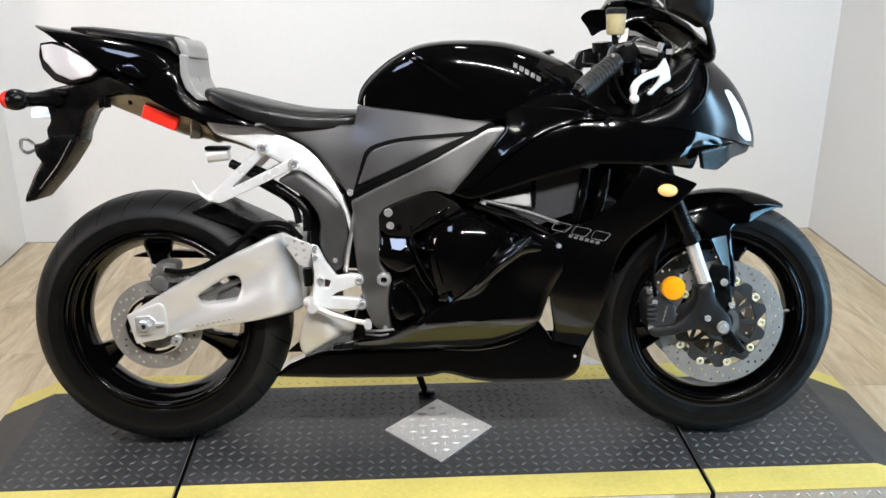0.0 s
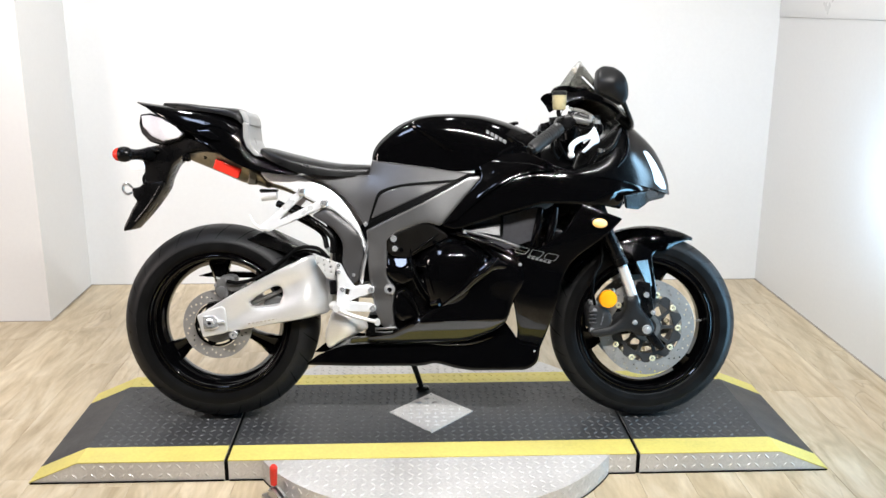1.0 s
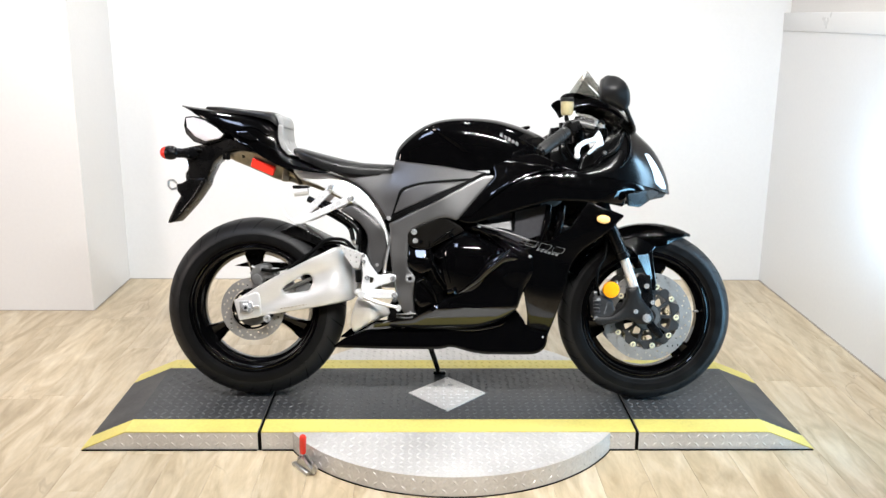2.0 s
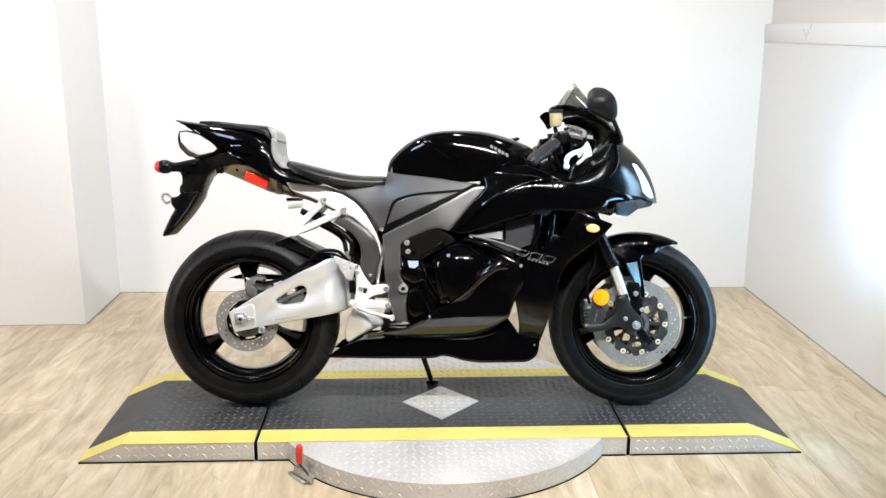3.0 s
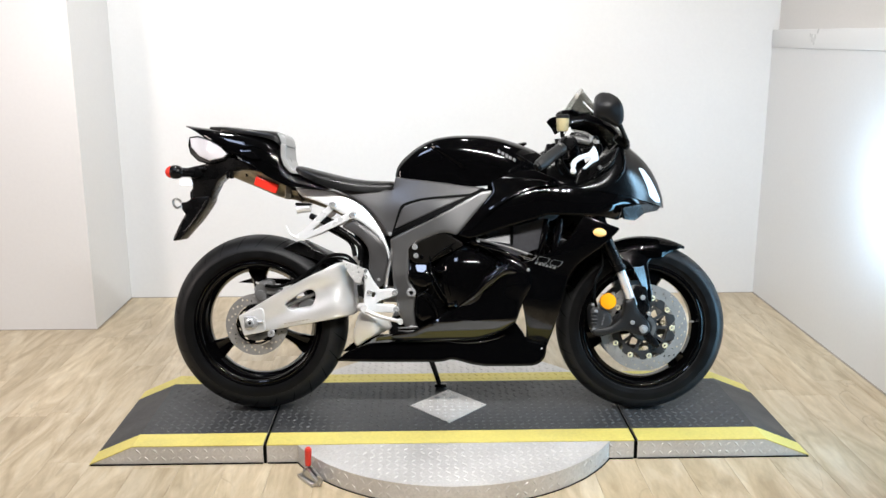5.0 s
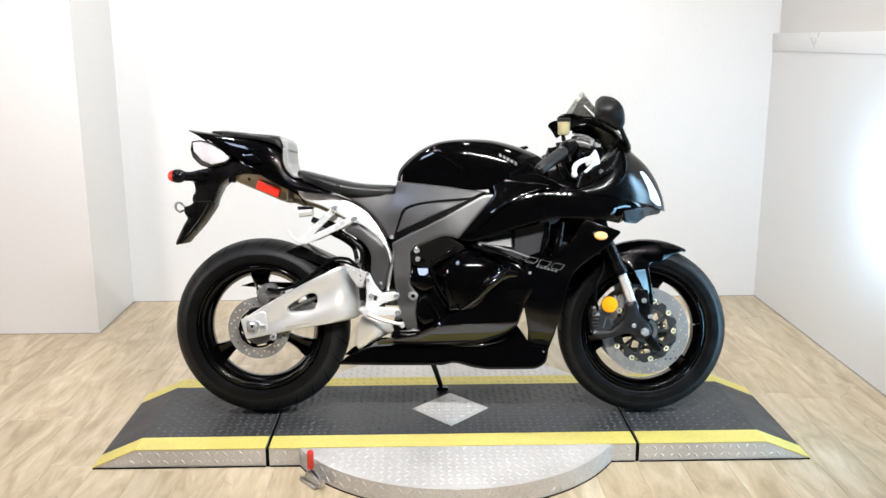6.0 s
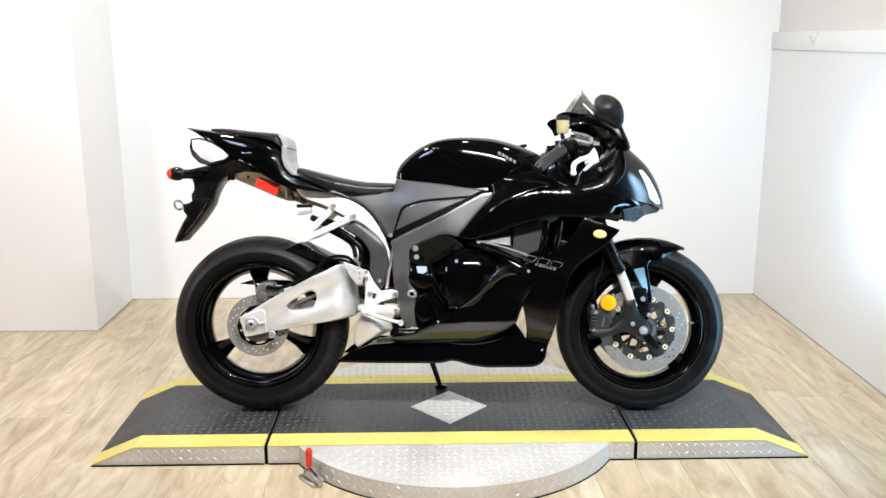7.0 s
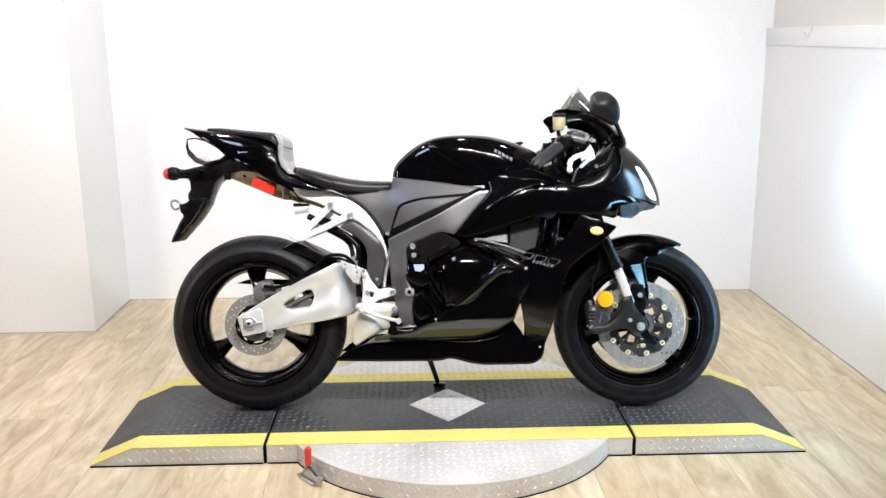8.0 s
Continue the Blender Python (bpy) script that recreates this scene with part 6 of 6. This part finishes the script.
    part("throttle_cable", tube([(0.352, w(0.225), 0.925), (0.352, w(0.235), 0.87), (0.372, w(0.22), 0.84)], 0.005, 10), RUBSHADE, ob)
    return ob


for s in (1, -1):
    bar(s)
res = tagged(new("brake_reservoir"), "pale brake fluid reservoir with a black cap")
res.parent = bike
def stand_up(profile, u, w, v):
    """A turned form that stands upright at (u, w, v)."""
    bm = lathe(profile, 0, 0, 24, closed=False)
    bmesh.ops.transform(bm, matrix=pose(u, w, v, -90, 0, 0), verts=bm.verts)
    return bm
part("pot", stand_up([(0.0001, 0.044), (0.017, 0.044), (0.020, 0.040), (0.0215, 0.0), (0.0001, 0.0)], 0.375, -0.205, 1.031), FLUID, res)
part("cap", stand_up([(0.0001, -0.014), (0.018, -0.013), (0.0225, -0.009), (0.0225, 0.001), (0.0001, 0.001)], 0.375, -0.205, 1.031), MATT, res)
part("arm", prism_y([(0.386, 0.996), (0.402, 1.002), (0.400, 0.978), (0.388, 0.955), (0.376, 0.957), (0.384, 0.976)], -0.214, -0.204, 0.002), SILVER, res, "bright reservoir arm")
part("hose", tube([(0.372, -0.205, 0.988), (0.374, -0.215, 0.968), (0.395, -0.225, 0.955)], 0.006, 10), RUBSHADE, res)
part("triple_clamp", box((0.385, -0.135, 0.905), (0.445, 0.135, 0.930), 0.006), SATIN, bike)
# dark filler added behind the bars, where a gap let the wall through
pan("bar_gap_fill", [(0.320, 0.790), (0.330, 0.875), (0.380, 0.900), (0.450, 0.895), (0.500, 0.850), (0.480, 0.780)], -0.070, SATIN, 0.14, 0.012, 0.015)
part("ignition_barrel", tube([(0.36, 0, 0.93), (0.362, 0, 0.955)], 0.02, 14), SATIN, bike)

# ---------------------------------------------------------------- front fork, fender and brakes

def fork_leg(s):
    ob = tagged(new("fork_leg"), "front fork leg with a polished slider")
    ob.parent = bike
    w = -0.104 * s
    part("upper_tube", tube([(0.590, w, 0.516), (0.548, w, 0.605), (0.425, w, 0.930)], [0.0205, 0.0215, 0.0245], 22, smooth=False), SATIN, ob)
    part("dust_seal", tube([(0.594, w, 0.508), (0.584, w, 0.530)], 0.0235, 22), ENGINE, ob)
    part("slider", tube([(0.640, w, 0.385), (0.592, w, 0.512)], 0.0162, 22), SLIDER, ob, "polished steel slider tube")
    low = [(0.604, 0.404), (0.642, 0.418), (0.655, 0.372), (0.690, 0.330), (0.700, 0.306), (0.690, 0.284), (0.668, 0.278), (0.640, 0.286), (0.612, 0.300, 0.02), (0.560, 0.284), (0.512, 0.277), (0.490, 0.290), (0.496, 0.306), (0.555, 0.312), (0.590, 0.342), (0.606, 0.372)]
    part("axle_clamp", panel(low, -0.128, 0.040, 0.012, 0.010, step=0.008, flip=s < 0), FORKGREY, ob, "dark grey cast axle clamp")
    part("axle_cap", lathe([(0.0001, -0.137), (0.006, -0.137), (0.008, -0.134), (0.014, -0.134), (0.0155, -0.130), (0.0155, -0.12), (0.0001, -0.12)], 0.672, 0.305, 20, closed=False) if s > 0 else lathe([(0.006, 0.13), (0.015, 0.13), (0.015, 0.12), (0.006, 0.12)], 0.672, 0.305, 20), CHROME, ob)
    part("lower_guard", panel([(0.690, 0.300), (0.716, 0.272), (0.735, 0.245), (0.722, 0.232), (0.695, 0.250), (0.670, 0.282)], -0.122, 0.02, 0.006, 0.008, flip=s < 0), SATIN, ob)
    if s > 0:
        for u, v, r in ((0.633, 0.328, 0.008), (0.690, 0.360, 0.008), (0.668, 0.416, 0.009)):
            bolt(u, -0.134, v, r, ob)
    cal = part("caliper", panel([(0.486, 0.370), (0.497, 0.386), (0.530, 0.378), (0.558, 0.360), (0.564, 0.330), (0.556, 0.300), (0.520, 0.288), (0.492, 0.300), (0.488, 0.335)], -0.118, 0.075, 0.008, 0.008, flip=s < 0), CARRIER, ob, "dark grey radial brake caliper")
    if s > 0:
        bolt(0.507, -0.122, 0.366, 0.007, cal)
        bolt(0.500, -0.122, 0.302, 0.007, cal)
        for k in range(4):
            part("print_bar", panel([(0.526 + 0.0025 * k, 0.318 + 0.010 * k), (0.530 + 0.0025 * k, 0.317 + 0.010 * k), (0.532 + 0.0025 * k, 0.325 + 0.010 * k), (0.528 + 0.0025 * k, 0.326 + 0.010 * k)], -0.1192, 0.003, 0.0003, 0.0005), DECAL, cal)
        for k in range(4):
            part("cooling_fin", box((0.489, -0.124, 0.322 + 0.012 * k), (0.512, -0.112, 0.327 + 0.012 * k), 0.0015), CARRIER, cal)
        part("pad_spring", box((0.494, -0.10, 0.376), (0.520, -0.06, 0.392), 0.003), CHROME, cal)
    part("brake_hose", tube([(0.508, -0.118 * s, 0.382), (0.498, -0.128 * s, 0.430), (0.505, -0.125 * s, 0.480), (0.530, -0.100 * s, 0.520), (0.535, -0.08 * s, 0.60)], 0.005, 10), RUBSHADE, ob)
    part("reflector_arm", tube([(0.570, -0.100 * s, 0.428), (0.560, -0.118 * s, 0.410)], 0.007, 10), STEEL, ob)
    return ob


for s in (1, -1):
    fork_leg(s)
part("fork_reflector", lathe([(0.0001, -0.140), (0.018, -0.139), (0.0265, -0.136), (0.0285, -0.131), (0.0285, -0.120), (0.0001, -0.120)], 0.5475, 0.402, 32, closed=False), AMBER, bike, "round amber side reflector on the fork")
part("front_axle", tube([(0.674, -0.13, 0.304), (0.674, 0.13, 0.304)], 0.011, 14), STEEL, bike)

bm = bmesh.new()
rows = []
for i in range(-14, 25):
    t = max(0.0, i / 24)
    ang = radians(118 - 56 * i / 24)
    top = 0.322 - 0.004 * math.cos(math.pi * t)
    drop = (0.035 + 0.045 * math.sin(math.pi * min(1, t * 1.05)) ** 0.7) * (1 if t < 0.75 else 1 - (t - 0.75) * 2.6)
    half = 0.076 * (1 if t < 0.7 else 1 - (t - 0.7) * 1.5)
    row = []
    for k in range(-10, 11):
        a = abs(k) / 10 * math.pi / 2
        r = top - drop * (1 - math.cos(a) ** 0.75)
        row.append(bm.verts.new((FRONT[0] + r * math.cos(ang), math.copysign(half * math.sin(a) ** 0.7, k), FRONT[1] + r * math.sin(ang))))
    rows.append(row)
for a, b in zip(rows, rows[1:]):
    for k in range(20):
        bm.faces.new((a[k], a[k + 1], b[k + 1], b[k]))
bmesh.ops.solidify(bm, geom=list(bm.faces), thickness=0.003)
part("front_fender", bm, PAINT, bike, "gloss black front fender")
pan("fender_stay", [(0.575, 0.570), (0.600, 0.546), (0.624, 0.534), (0.655, 0.490, 0.03), (0.688, 0.404), (0.705, 0.396), (0.709, 0.425), (0.696, 0.535), (0.725, 0.560), (0.640, 0.585)], field([(0.58, 0.57, -0.076), (0.69, 0.54, -0.080), (0.65, 0.5, -0.100), (0.70, 0.41, -0.106), (0.69, 0.47, -0.090)]), PAINT, 0.012, 0.005, 0.008, both=True, label="gloss black fender stay")
pan("stay_foot", [(0.632, 0.422), (0.646, 0.456), (0.684, 0.452), (0.699, 0.353), (0.688, 0.335), (0.668, 0.326), (0.650, 0.364)], -0.112, SATIN, 0.012, 0.003, 0.006, both=True, label="black foot of the fender stay")
pan("stay_facet", [(0.634, 0.520), (0.680, 0.524), (0.688, 0.490), (0.703, 0.402), (0.697, 0.400), (0.668, 0.455)], lambda p: -0.124 + 0.58 * (p[:, 0] - 0.634) + 0.12 * (p[:, 1] - 0.5), NOSEPAINT, 0.02, 0.002, 0.004, both=True)

# ---------------------------------------------------------------- side stand
part("side_stand", tube([(-0.105, 0.130, 0.215), (-0.072, 0.155, 0.130), (-0.046, 0.182, 0.048)], [0.011, 0.010, 0.009], 12), SATIN, bike, "black side stand leg")
part("stand_foot", box((-0.064, 0.168, 0.034), (-0.018, 0.202, 0.046), 0.004), SATIN, bike)


# ---------------------------------------------------------------- toggle clamp beside the turntable
def toggle_clamp():
    ob = tagged(new("toggle_clamp"), "steel toggle clamp with a red grip at the turntable rim", "clamp")
    ob.matrix_world = pose(-0.470, -0.425, 0.0, 0, 0, -52)
    part("base", box((-0.045, -0.020, 0.0), (0.045, 0.020, 0.012), 0.002), STEEL, ob)
    part("arm", prism_y([(-0.030, 0.012), (-0.012, 0.044), (0.006, 0.046), (0.045, 0.030), (0.062, 0.028), (0.062, 0.018), (0.02, 0.018), (0.0, 0.012)], -0.012, -0.004, 0.001), STEEL, ob)
    part("arm", prism_y([(-0.030, 0.012), (-0.012, 0.044), (0.006, 0.046), (0.045, 0.030), (0.062, 0.028), (0.062, 0.018), (0.02, 0.018), (0.0, 0.012)], 0.004, 0.012, 0.001), STEEL, ob)
    part("lever", tube([(-0.008, 0, 0.036), (-0.006, 0, 0.062)], 0.005, 10), STEEL, ob)
    part("grip", tube([(-0.006, 0, 0.052), (-0.006, 0, 0.070), (-0.003, 0, 0.105), (-0.001, 0, 0.114)], [0.0095, 0.0105, 0.0115, 0.007], 14), RED, ob, "red vinyl grip")
    part("rivet", tube([(-0.010, -0.016, 0.036), (-0.010, 0.016, 0.036)], 0.005, 10), STEEL, ob)
    part("spindle", tube([(0.056, 0, 0.006), (0.056, 0, 0.040)], 0.006, 10), STEEL, ob)
    return ob


toggle_clamp()

# ---------------------------------------------------------------- floor planks
def plank_mesh(length, width):
    bm = box((-width / 2 + 0.0003, -length / 2 + 0.0003, -0.004), (width / 2 - 0.0003, length / 2 - 0.0003, 0.0), 0.0)
    es = [e for e in bm.edges if all(v.co.z > -0.001 for v in e.verts)]
    bmesh.ops.bevel(bm, geom=es, offset=0.0006, segments=1, affect="EDGES")
    me = bpy.data.meshes.new("plank")
    bm.to_mesh(me)
    bm.free()
    me.materials.append(WOOD)
    return me


def lay_planks(width=0.152, length=0.914):
    whole = plank_mesh(length, width)
    cut = {}
    rnd = random.Random(4)
    for i in range(-18, 18):
        x = (i + 0.5) * width
        y_end = BACK if LEFT - 0.05 < x < RIGHT + 0.05 else (JOG if x < 0 else -0.35)
        if x > RIGHT + 0.05:
            continue
        y = -1.9 - rnd.random() * length
        while y < y_end:
            y2 = min(y + length, y_end + 0.02)
            me = whole
            if y2 - y < length - 0.001:
                key = round(y2 - y, 2)
                if key < 0.03:
                    break
                me = cut.setdefault(key, None) or plank_mesh(key, width)
                cut[key] = me
                y2 = y + key
            ob = new("plank", me)
            ob.parent = floor_ob
            ob.location = (x, (y + y2) / 2, 0.0)
            y = y2


lay_planks()
